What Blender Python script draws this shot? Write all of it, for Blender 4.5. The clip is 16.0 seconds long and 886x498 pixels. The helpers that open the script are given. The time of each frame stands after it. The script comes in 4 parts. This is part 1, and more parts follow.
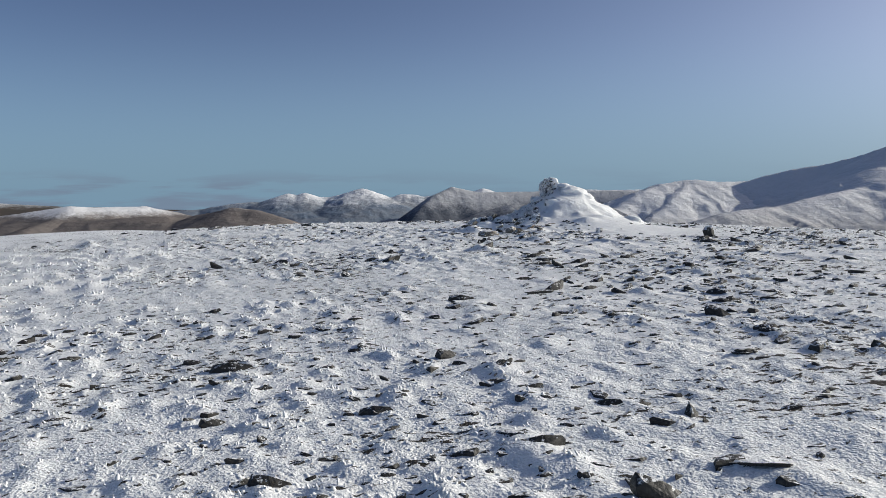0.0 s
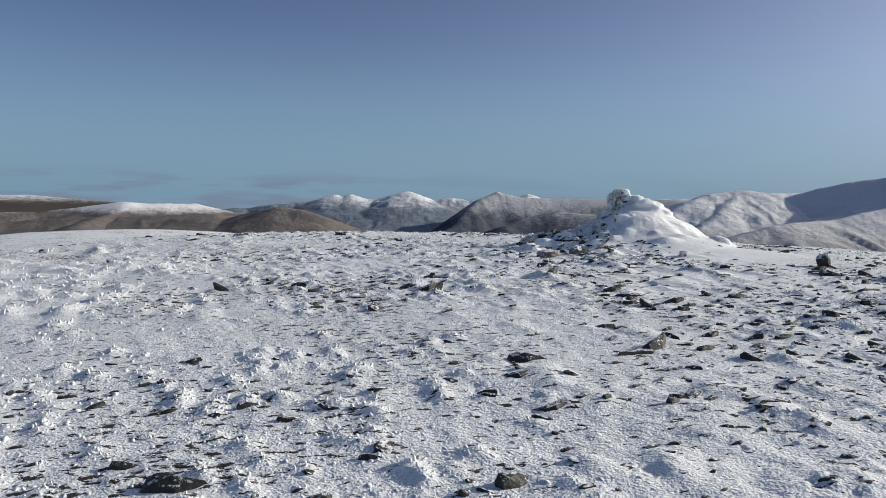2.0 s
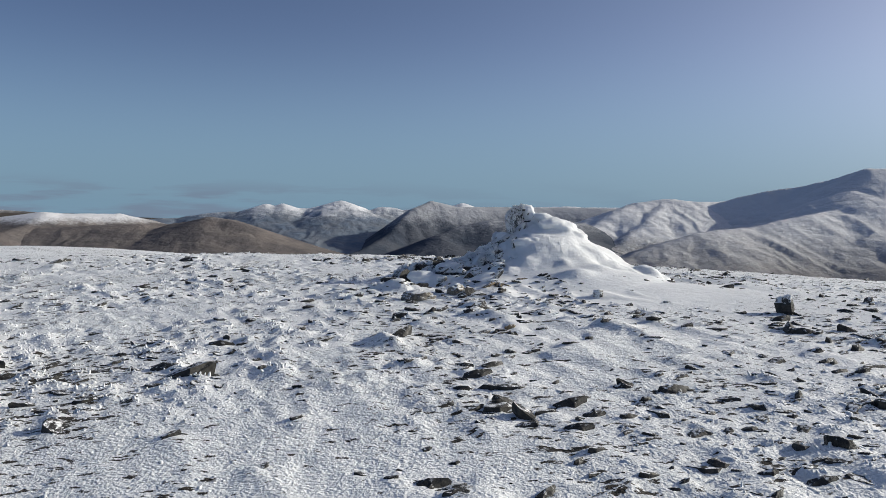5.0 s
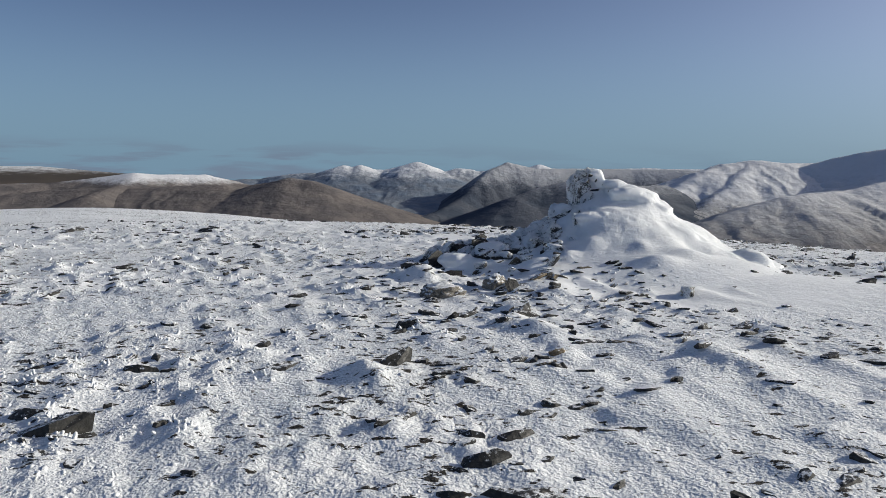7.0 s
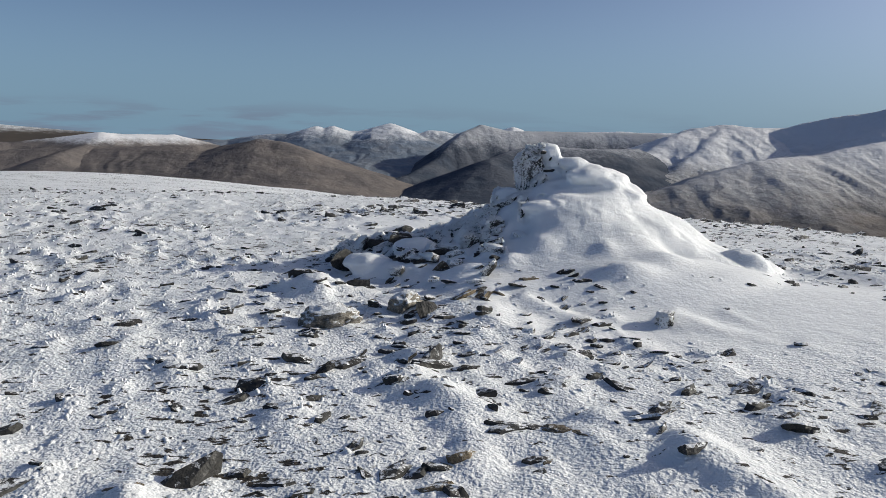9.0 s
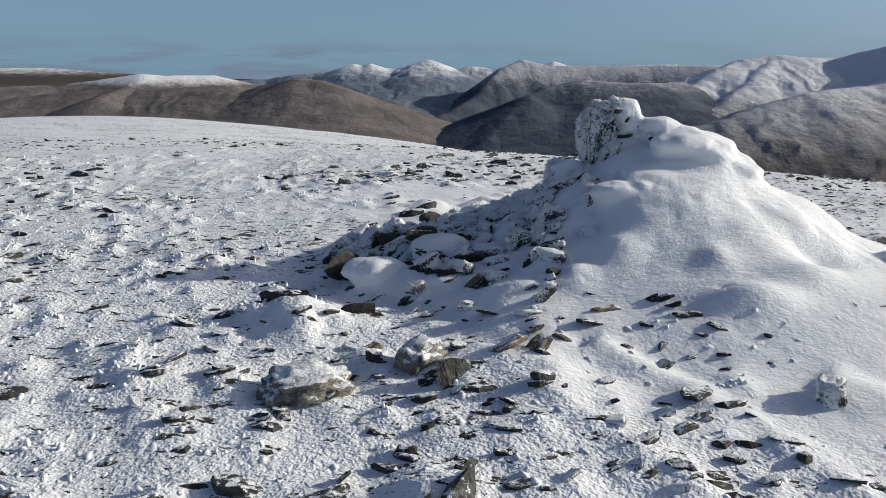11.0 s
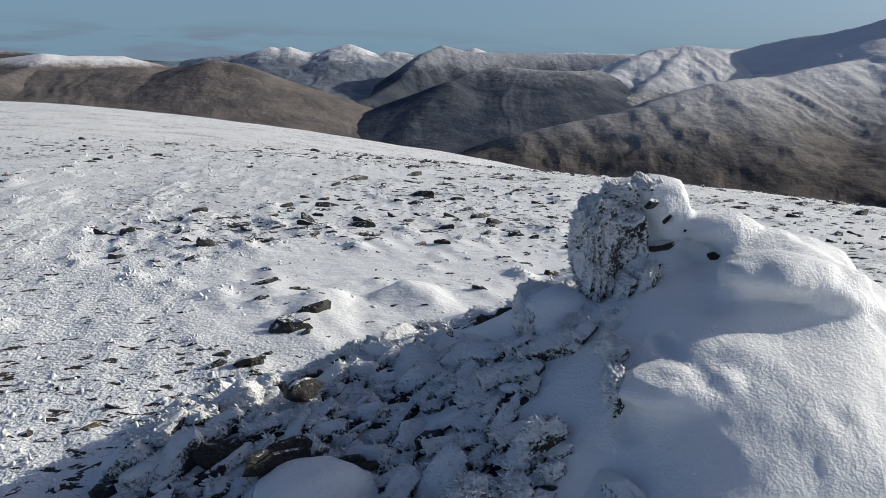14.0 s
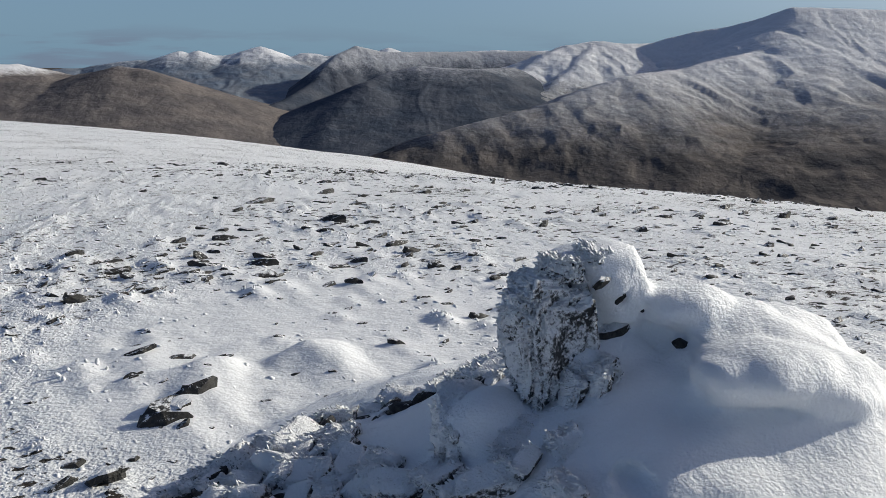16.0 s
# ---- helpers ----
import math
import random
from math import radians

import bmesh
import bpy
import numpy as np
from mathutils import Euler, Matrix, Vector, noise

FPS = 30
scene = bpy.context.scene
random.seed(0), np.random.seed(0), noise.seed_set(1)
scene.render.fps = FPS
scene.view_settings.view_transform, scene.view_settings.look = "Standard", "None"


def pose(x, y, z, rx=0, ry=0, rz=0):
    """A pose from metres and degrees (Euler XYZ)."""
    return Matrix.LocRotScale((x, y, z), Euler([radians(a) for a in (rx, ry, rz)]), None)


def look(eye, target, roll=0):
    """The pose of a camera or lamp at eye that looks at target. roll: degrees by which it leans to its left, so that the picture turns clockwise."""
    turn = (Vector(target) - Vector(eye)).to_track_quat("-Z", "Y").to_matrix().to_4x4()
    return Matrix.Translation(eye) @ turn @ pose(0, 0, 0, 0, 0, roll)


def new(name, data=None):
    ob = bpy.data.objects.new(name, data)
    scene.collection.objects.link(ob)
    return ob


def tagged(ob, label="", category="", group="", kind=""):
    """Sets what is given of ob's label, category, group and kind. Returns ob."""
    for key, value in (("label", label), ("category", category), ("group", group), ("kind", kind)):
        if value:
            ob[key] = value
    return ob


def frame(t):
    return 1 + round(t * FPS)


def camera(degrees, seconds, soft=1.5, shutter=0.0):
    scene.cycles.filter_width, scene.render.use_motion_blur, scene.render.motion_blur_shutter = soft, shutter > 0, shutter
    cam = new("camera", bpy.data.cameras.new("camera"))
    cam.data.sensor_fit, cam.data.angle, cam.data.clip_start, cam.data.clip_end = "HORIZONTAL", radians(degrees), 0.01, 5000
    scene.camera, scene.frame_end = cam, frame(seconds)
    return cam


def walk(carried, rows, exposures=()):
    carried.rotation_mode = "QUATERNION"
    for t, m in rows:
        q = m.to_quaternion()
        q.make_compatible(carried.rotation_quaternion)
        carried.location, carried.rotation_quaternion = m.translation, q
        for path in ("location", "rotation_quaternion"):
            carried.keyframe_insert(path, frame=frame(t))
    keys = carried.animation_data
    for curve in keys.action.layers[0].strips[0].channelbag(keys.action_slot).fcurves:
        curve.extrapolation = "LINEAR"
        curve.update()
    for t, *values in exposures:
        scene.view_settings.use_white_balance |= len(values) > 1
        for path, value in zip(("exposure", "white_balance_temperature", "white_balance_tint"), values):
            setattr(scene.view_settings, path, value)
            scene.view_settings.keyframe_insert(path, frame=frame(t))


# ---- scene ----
EXPOSURE = 0.60
SUN_STRENGTH, SKY_STRENGTH, SKY_DUST = 2.4, 0.078, 3.5
CLOUD_COLOUR, HAZE_COLOUR = (1.5, 2.05, 2.8, 1), (1.68, 2.8, 3.75, 1)
cam = camera(61.8, 16.0, soft=0.8)
PATH = [
    (0, (-4.396, -16.701, 0.784), (-4.182, -14.718, 0.627), -0.6),
    (0.5, (-4.391, -16.138, 0.782), (-4.234, -14.153, 0.598), -0.5),
    (1, (-4.329, -15.547, 0.808), (-4.124, -13.566, 0.629), -0.3),
    (1.5, (-4.296, -14.995, 0.879), (-4.154, -13.008, 0.702), -0.6),
    (2, (-4.282, -14.361, 0.889), (-4.185, -12.369, 0.743), 0.8),
    (2.5, (-4.089, -13.755, 0.879), (-4.007, -11.763, 0.721), 0.1),
    (3, (-3.939, -13.204, 0.93), (-3.83, -11.213, 0.779), 0.8),
    (3.5, (-3.695, -12.666, 0.988), (-3.406, -10.688, 0.934), 1.1),
    (4, (-3.357, -12.117, 1.018), (-3.063, -10.144, 0.871), -0.1),
    (4.2, (-3.247, -11.912, 1.033), (-2.94, -9.938, 0.929), 0.2),
    (6.3, (-2.227, -9.448, 1.053), (-2.114, -7.46, 0.871), 0.3),
    (6.5, (-2.174, -9.258, 1.085), (-2.086, -7.269, 0.893), 0.1),
    (7, (-2.106, -8.724, 1.079), (-2.036, -6.738, 0.854), 0.7),
    (7.5, (-1.934, -8.271, 1.093), (-1.824, -6.291, 0.836), 0.7),
    (8, (-1.748, -7.829, 1.151), (-1.661, -5.859, 0.817), -0.3),
    (8.5, (-1.596, -7.267, 1.158), (-1.48, -5.315, 0.737), 1.2),
    (9, (-1.463, -6.797, 1.189), (-1.32, -4.828, 0.865), 1.2),
    (9.2, (-1.424, -6.588, 1.224), (-1.302, -4.62, 0.884), 1.0),
    (11.3, (-1.311, -4.655, 1.325), (-1.275, -2.726, 0.797), 0.2),
    (11.5, (-1.307, -4.47, 1.363), (-1.224, -2.549, 0.814), 0.7),
    (12, (-1.2, -4.054, 1.405), (-1.064, -2.126, 0.891), -1.2),
    (12.5, (-1.216, -3.663, 1.435), (-1.083, -1.731, 0.934), -1.5),
    (13, (-1.235, -3.174, 1.491), (-0.983, -1.254, 0.992), -0.0),
    (13.5, (-1.146, -2.701, 1.476), (-0.922, -0.781, 0.963), 0.4),
    (14, (-1.111, -2.323, 1.513), (-0.867, -0.408, 0.992), 1.2),
    (14.5, (-1.016, -2.036, 1.531), (-0.557, -0.175, 0.959), 2.3),
    (15, (-0.939, -1.833, 1.551), (-0.499, 0.036, 0.994), -1.2),
    (15.5, (-0.923, -1.714, 1.582), (-0.543, 0.159, 0.993), -2.3),
    (16, (-0.923, -1.626, 1.625), (-0.477, 0.253, 1.105), 0.0),
]
walk(cam, [(t, look(eye, target, roll)) for t, eye, target, roll in PATH], exposures=[(0.0, EXPOSURE), (4.0, EXPOSURE), (7.0, EXPOSURE - 0.1), (9.0, EXPOSURE - 0.06), (12.5, EXPOSURE - 0.06), (16.0, EXPOSURE - 0.08)])
from mathutils.bvhtree import BVHTree

# ---- world and sun ----
SUN_AZ, SUN_EL = radians(82), radians(20.5)          # clockwise from +y; low winter sun
TO_SUN = Vector((math.sin(SUN_AZ) * math.cos(SUN_EL), math.cos(SUN_AZ) * math.cos(SUN_EL), math.sin(SUN_EL)))


def make_world():
    world = bpy.data.worlds.new("winter_sky")
    world.use_nodes = True
    scene.world = world
    nt = world.node_tree
    nt.nodes.clear()
    sky = nt.nodes.new("ShaderNodeTexSky")
    sky.sky_type, sky.sun_disc = 'NISHITA', False
    sky.sun_elevation, sky.sun_rotation = SUN_EL, SUN_AZ
    sky.altitude, sky.air_density, sky.dust_density, sky.ozone_density = 1000, 0.44, SKY_DUST, 1.8
    back = nt.nodes.new("ShaderNodeBackground")
    back.inputs["Strength"].default_value = SKY_STRENGTH
    out = nt.nodes.new("ShaderNodeOutputWorld")
    # thin grey stratus low over the far hills
    co = nt.nodes.new("ShaderNodeTexCoord")
    sep = nt.nodes.new("ShaderNodeSeparateXYZ")
    nt.links.new(co.outputs["Generated"], sep.inputs[0])
    mp = nt.nodes.new("ShaderNodeMapping")
    mp.inputs["Scale"].default_value = (4.0, 4.0, 34.0)
    nt.links.new(co.outputs["Generated"], mp.inputs["Vector"])
    no = nt.nodes.new("ShaderNodeTexNoise")
    no.inputs["Scale"].default_value, no.inputs["Detail"].default_value = 2.2, 5
    nt.links.new(mp.outputs[0], no.inputs["Vector"])
    band = nt.nodes.new("ShaderNodeMapRange")
    band.interpolation_type = 'SMOOTHSTEP'
    for k, v in (("From Min", 0.035), ("From Max", 0.005), ("To Min", 0.0), ("To Max", 1.0)):
        band.inputs[k].default_value = v
    nt.links.new(sep.outputs["Z"], band.inputs["Value"])
    thr = nt.nodes.new("ShaderNodeMapRange")
    thr.interpolation_type = 'SMOOTHSTEP'
    for k, v in (("From Min", 0.44), ("From Max", 0.62), ("To Min", 0.0), ("To Max", 1.0)):
        thr.inputs[k].default_value = v
    nt.links.new(no.outputs["Fac"], thr.inputs["Value"])
    mul = nt.nodes.new("ShaderNodeMath")
    mul.operation = 'MULTIPLY'
    side = nt.nodes.new("ShaderNodeMapRange")
    side.interpolation_type = 'SMOOTHSTEP'
    for k, v in (("From Min", 0.22), ("From Max", -0.22), ("To Min", 0.25), ("To Max", 1.0)):
        side.inputs[k].default_value = v
    nt.links.new(sep.outputs["X"], side.inputs["Value"])
    low = nt.nodes.new("ShaderNodeMath")
    low.operation = 'MULTIPLY'
    nt.links.new(band.outputs[0], low.inputs[0])
    nt.links.new(side.outputs[0], low.inputs[1])
    nt.links.new(low.outputs[0], mul.inputs[0])
    nt.links.new(thr.outputs[0], mul.inputs[1])
    mix = nt.nodes.new("ShaderNodeMix")
    mix.data_type = 'RGBA'
    nt.links.new(mul.outputs[0], mix.inputs["Factor"])
    haze = nt.nodes.new("ShaderNodeMapRange")
    haze.interpolation_type = 'SMOOTHERSTEP'
    for k, v in (("From Min", 0.27), ("From Max", -0.04), ("To Min", 0.0), ("To Max", 0.88)):
        haze.inputs[k].default_value = v
    nt.links.new(sep.outputs["Z"], haze.inputs["Value"])
    air = nt.nodes.new("ShaderNodeMix")
    air.data_type = 'RGBA'
    nt.links.new(haze.outputs[0], air.inputs["Factor"])
    nt.links.new(sky.outputs[0], air.inputs["A"])
    air.inputs["B"].default_value = HAZE_COLOUR
    nt.links.new(air.outputs["Result"], mix.inputs["A"])
    mix.inputs["B"].default_value = CLOUD_COLOUR
    nt.links.new(mix.outputs["Result"], back.inputs["Color"])
    nt.links.new(back.outputs[0], out.inputs["Surface"])


make_world()
sun = new("sun", bpy.data.lights.new("sun", 'SUN'))
sun.data.energy, sun.data.angle, sun.data.color = SUN_STRENGTH, radians(0.53), (1.0, 0.965, 0.845)
sun.matrix_world = look(TO_SUN * 50, (0, 0, 0))


# ---- materials ----
class Nodes:
    """A short way to write node trees."""

    def __init__(self, name):
        self.m = bpy.data.materials.new(name)
        self.m.use_nodes = True
        self.t = self.m.node_tree
        self.b = self.t.nodes["Principled BSDF"]
        self.pos = self.t.nodes.new("ShaderNodeNewGeometry")

    def put(self, socket, value):
        if isinstance(value, bpy.types.NodeSocket):
            self.t.links.new(value, socket)
        else:
            socket.default_value = value

    def noise(self, scale, detail=3, stretch=(1, 1, 1), rough=0.55, local=False, turn=0.0, kind=None):
        mp = self.t.nodes.new("ShaderNodeMapping")
        mp.inputs["Scale"].default_value = stretch
        mp.inputs["Rotation"].default_value = (0, 0, turn)
        if local:
            co = self.t.nodes.new("ShaderNodeTexCoord").outputs["Object"]
        else:
            co = self.pos.outputs["Position"]
        self.put(mp.inputs["Vector"], co)
        if kind == "voronoi":
            n = self.t.nodes.new("ShaderNodeTexVoronoi")
            n.inputs["Scale"].default_value = scale
            self.put(n.inputs["Vector"], mp.outputs[0])
            return n.outputs["Distance"]
        n = self.t.nodes.new("ShaderNodeTexNoise")
        n.inputs["Scale"].default_value, n.inputs["Detail"].default_value = scale, detail
        n.inputs["Roughness"].default_value = rough
        self.put(n.inputs["Vector"], mp.outputs[0])
        return n.outputs["Fac"]

    def ramp(self, value, lo, hi, a=0.0, b=1.0):
        n = self.t.nodes.new("ShaderNodeMapRange")
        n.interpolation_type = 'SMOOTHSTEP'
        self.put(n.inputs["Value"], value)
        for k, v in (("From Min", lo), ("From Max", hi), ("To Min", a), ("To Max", b)):
            n.inputs[k].default_value = v
        return n.outputs[0]

    def math(self, op, a, b=0.0):
        n = self.t.nodes.new("ShaderNodeMath")
        n.operation = op
        self.put(n.inputs[0], a)
        self.put(n.inputs[1], b)
        return n.outputs[0]

    def mix(self, f, a, b):
        n = self.t.nodes.new("ShaderNodeMix")
        n.data_type = 'RGBA'
        self.put(n.inputs["Factor"], f)
        self.put(n.inputs["A"], a)
        self.put(n.inputs["B"], b)
        return n.outputs["Result"]

    def bump(self, height, strength, distance, after=None):
        n = self.t.nodes.new("ShaderNodeBump")
        n.inputs["Distance"].default_value = distance
        self.put(n.inputs["Strength"], strength)
        self.put(n.inputs["Height"], height)
        if after is not None:
            self.put(n.inputs["Normal"], after)
        return n.outputs["Normal"]

    def axis(self, socket, name):
        n = self.t.nodes.new("ShaderNodeSeparateXYZ")
        self.put(n.inputs[0], socket)
        return n.outputs[name]

    def random(self):
        return self.t.nodes.new("ShaderNodeObjectInfo").outputs["Random"]

    def done(self, colour, rough, normal=None):
        self.put(self.b.inputs["Base Color"], colour)
        self.put(self.b.inputs["Roughness"], rough)
        if normal is not None:
            self.put(self.b.inputs["Normal"], normal)
        return self.m


SNOW_A, SNOW_B = (0.96, 0.965, 0.965, 1), (0.915, 0.925, 0.925, 1)
WIND = 1.16                                         # turn of the drift direction


def snow_material(name, grain=1.0):
    n = Nodes(name)
    n1 = n.noise(1.7, 3)
    colour = n.mix(n.ramp(n1, 0.35, 0.65), SNOW_A, SNOW_B)
    h = n.bump(n.noise(6, 3), 0.3, 0.04)
    h = n.bump(n.noise(26, 4, (0.8, 1.2, 1)), 0.15, 0.015, h)
    h = n.bump(n.noise(120, 4, rough=0.7), 0.4 * grain, 0.009, h)
    h = n.bump(n.noise(60, 1.5, rough=0.5), 0.30 * grain, 0.014, h)
    h = n.bump(n.noise(330, 2), 0.3 * grain, 0.003, h)
    n.b.inputs["Specular IOR Level"].default_value = 0.25
    return n.done(colour, n.ramp(n.noise(300, 1), 0.3, 0.7, 0.5, 0.8), h)


def ground_material():
    n = Nodes("wind_packed_snow_over_turf")
    colour = n.mix(n.ramp(n.noise(1.1, 4), 0.35, 0.65), SNOW_A, SNOW_B)
    # bare flecks of gravel and turf, drawn out along the wind
    patch = n.noise(0.55, 3)
    fleck = n.noise(11, 5, (0.75, 1.4, 1), 0.64, turn=0.25)
    bare = n.math('ADD', fleck, n.math('MULTIPLY', n.math('SUBTRACT', patch, 0.5), 0.35))
    # deep drifted snow on the sunny side of the cairn covers the gravel
    px, py = n.axis(n.pos.outputs["Position"], "X"), n.axis(n.pos.outputs["Position"], "Y")
    ex, ey = n.math('DIVIDE', n.math('SUBTRACT', px, 0.9), 2.1), n.math('DIVIDE', n.math('ADD', py, 1.1), 1.5)
    deep = n.ramp(n.math('ADD', n.math('MULTIPLY', ex, ex), n.math('MULTIPLY', ey, ey)), 1.3, 0.5)
    # and a smoother drift lies in its lee
    ex, ey = n.math('DIVIDE', n.math('ADD', px, 0.5), 1.7), n.math('DIVIDE', n.math('SUBTRACT', py, 2.7), 1.5)
    lee = n.ramp(n.math('ADD', n.math('MULTIPLY', ex, ex), n.math('MULTIPLY', ey, ey)), 1.4, 0.6)
    deep = n.math('MAXIMUM', deep, lee)
    bare = n.math('SUBTRACT', bare, n.math('MULTIPLY', deep, 0.25))
    mask = n.ramp(bare, 0.597, 0.622)
    thin = n.ramp(n.math('ADD', n.noise(38, 4, (0.7, 1.3, 1), 0.7), n.math('MULTIPLY', n.math('SUBTRACT', patch, 0.5), 0.5)), 0.54, 0.74, 0.0, 0.22)
    soil = n.mix(n.noise(30, 3), (0.022, 0.021, 0.02, 1), (0.075, 0.062, 0.047, 1))
    colour = n.mix(thin, colour, (0.27, 0.25, 0.215, 1))
    colour = n.mix(mask, colour, soil)
    # the slopes far below are heather and grass with little snow
    z = n.axis(n.pos.outputs["Position"], "Z")
    low = n.ramp(n.math('ADD', z, n.math('MULTIPLY', n.noise(0.02, 4), 60.0)), 0.0, -60.0)
    moor = n.mix(n.noise(0.006, 5), (0.05, 0.045, 0.04, 1), (0.12, 0.095, 0.07, 1))
    colour = n.mix(low, colour, moor)
    h = n.bump(n.noise(11, 4, (0.8, 1.2, 1), 0.6), 0.35, 0.03)
    fresh = n.math('SUBTRACT', 0.55, n.math('MULTIPLY', deep, 0.38))
    h = n.bump(n.noise(30, 2, (0.8, 1.2, 1), 0.5, turn=WIND), fresh, 0.026, h)
    h = n.bump(n.noise(62, 1.5, rough=0.5), fresh, 0.016, h)
    h = n.bump(n.noise(180, 2), 0.2, 0.004, h)
    n.b.inputs["Specular IOR Level"].default_value = 0.2
    return n.done(colour, 0.7, h)


def stone_material(name, dusting=0.0, tones=((0.012, 0.012, 0.013, 1), (0.035, 0.033, 0.029, 1), (0.06, 0.056, 0.046, 1))):
    n = Nodes(name)
    r = n.random()
    base = n.mix(r, tones[0], tones[1])
    base = n.mix(n.ramp(n.noise(22, 5, local=True), 0.45, 0.75), base, tones[2])
    base = n.mix(n.ramp(n.noise(9, 4, local=True), 0.64, 0.74, 0.0, 0.5), base, (0.15, 0.115, 0.06, 1))
    up = n.axis(n.pos.outputs["Normal"], "Z")
    frost = n.math('ADD', n.math('MULTIPLY', up, 0.45), n.noise(26, 5, rough=0.7))
    frost = n.math('ADD', frost, n.math('MULTIPLY', r, 0.30))
    base = n.mix(n.ramp(frost, 1.06 - dusting, 1.18 - dusting), base, SNOW_A)
    h = n.bump(n.noise(14, 5, local=True), 0.7, 0.02)
    h = n.bump(n.noise(90, 4, local=True), 0.6, 0.004, h)
    return n.done(base, n.ramp(n.noise(40, 2), 0.3, 0.7, 0.5, 0.85), h)


def rime_stone_material():
    n = Nodes("rimed_schist")
    base = n.mix(n.noise(16, 4), (0.02, 0.021, 0.023, 1), (0.08, 0.075, 0.062, 1))
    nx = n.axis(n.pos.outputs["Normal"], "X")
    nz = n.axis(n.pos.outputs["Normal"], "Z")
    fr = n.math('ADD', n.noise(70, 5, rough=0.7), n.math('MULTIPLY', n.noise(14, 3), 0.55))
    fr = n.math('ADD', fr, n.math('MULTIPLY', nz, 0.28))
    fr = n.math('SUBTRACT', fr, n.math('MULTIPLY', nx, 0.16))
    colour = n.mix(n.ramp(fr, 0.65, 0.90), base, SNOW_A)
    h = n.bump(n.noise(38, 5, rough=0.7), 0.8, 0.02)
    h = n.bump(n.noise(150, 3), 0.8, 0.006, h)
    return n.done(colour, 0.75, h)


def mountain_material(name, snow_from, snow_to, moor_a, moor_b, patchy=1.0, cover=1.0):
    n = Nodes(name)
    z = n.axis(n.pos.outputs["Position"], "Z")
    up = n.axis(n.pos.outputs["Normal"], "Z")
    big = n.noise(0.0035, 5, rough=0.6)
    fine = n.noise(0.02, 5, (1, 1, 0.4), 0.7)
    moor = n.mix(n.ramp(n.noise(0.008, 5), 0.35, 0.65), moor_a, moor_b)
    s = n.math('ADD', z, n.math('MULTIPLY', n.math('SUBTRACT', big, 0.5), 170.0 * patchy))
    s = n.math('ADD', s, n.math('MULTIPLY', n.math('SUBTRACT', fine, 0.5), 130.0 * patchy))
    s = n.math('ADD', s, n.math('MULTIPLY', n.math('SUBTRACT', n.noise(0.075, 4, (1, 1, 0.6), 0.7), 0.5), 120.0 * patchy))
    mask = n.ramp(s, snow_from, snow_to, 0.0, cover)
    rock = n.ramp(n.math('ADD', up, n.math('MULTIPLY', n.math('SUBTRACT', fine, 0.5), 0.5)), 0.42, 0.62, 0.45, 1.0)
    colour = n.mix(n.math('MULTIPLY', mask, rock), moor, (0.88, 0.88, 0.90, 1))
    h = n.bump(n.noise(0.012, 6, rough=0.65), 0.45, 25.0)
    h = n.bump(n.noise(0.05, 5, (1, 1, 0.5), 0.65), 0.45, 7.0, h)
    n.b.inputs["Specular IOR Level"].default_value = 0.0
    return n.done(colour, 0.95, h)


SNOW = snow_material("cairn_snow")
RIME = snow_material("rime_frost", 1.0)
GROUND = ground_material()
STONE = stone_material("dark_schist", 0.09)
CHIPS = stone_material("bare_schist_chips", -0.02)
BROWN_STONE = stone_material("brown_weathered_schist", 0.0, ((0.10, 0.078, 0.05, 1), (0.21, 0.155, 0.085, 1), (0.26, 0.215, 0.15, 1)))
PALE_STONE = stone_material("pale_quartz", 0.24, ((0.16, 0.14, 0.11, 1), (0.38, 0.34, 0.27, 1), (0.5, 0.47, 0.42, 1)))
RIMED = rime_stone_material()


# ---- helpers of this scene ----
def from_bm(name, bm, material, parent=None, smooth=True):
    me = bpy.data.meshes.new(name)
    bm.to_mesh(me)
    bm.free()
    me.materials.append(material)
    if smooth:
        me.polygons.foreach_set("use_smooth", [True] * len(me.polygons))
    ob = new(name, me)
    ob.parent = parent
    return ob


def part(name, bm, material, parent, label=""):
    return tagged(from_bm(name, bm, material, parent), label)


def mesh_arrays(name, verts, faces, material, smooth=True):
    """One mesh from numpy arrays; all faces have the same number of corners."""
    me = bpy.data.meshes.new(name)
    k = faces.shape[1]
    me.vertices.add(len(verts))
    me.vertices.foreach_set("co", np.asarray(verts, np.float32).ravel())
    me.loops.add(faces.size)
    me.loops.foreach_set("vertex_index", np.asarray(faces, np.int32).ravel())
    me.polygons.add(len(faces))
    me.polygons.foreach_set("loop_start", np.arange(0, faces.size, k, dtype=np.int32))
    me.polygons.foreach_set("use_smooth", np.full(len(faces), smooth))
    me.update(calc_edges=True)
    me.validate()
    me.materials.append(material)
    return me


_rng = np.random.default_rng(7)
_TABLE = _rng.random((256, 256))


def vnoise(x, y):
    """Smooth value noise, 0 to 1, period 256."""
    xi, yi = np.floor(x).astype(int), np.floor(y).astype(int)
    fx, fy = x - xi, y - yi
    fx, fy = fx * fx * fx * (fx * (6 * fx - 15) + 10), fy * fy * fy * (fy * (6 * fy - 15) + 10)
    a, b = _TABLE[xi & 255, yi & 255], _TABLE[(xi + 1) & 255, yi & 255]
    c, d = _TABLE[xi & 255, (yi + 1) & 255], _TABLE[(xi + 1) & 255, (yi + 1) & 255]
    return (a + (b - a) * fx) * (1 - fy) + (c + (d - c) * fx) * fy


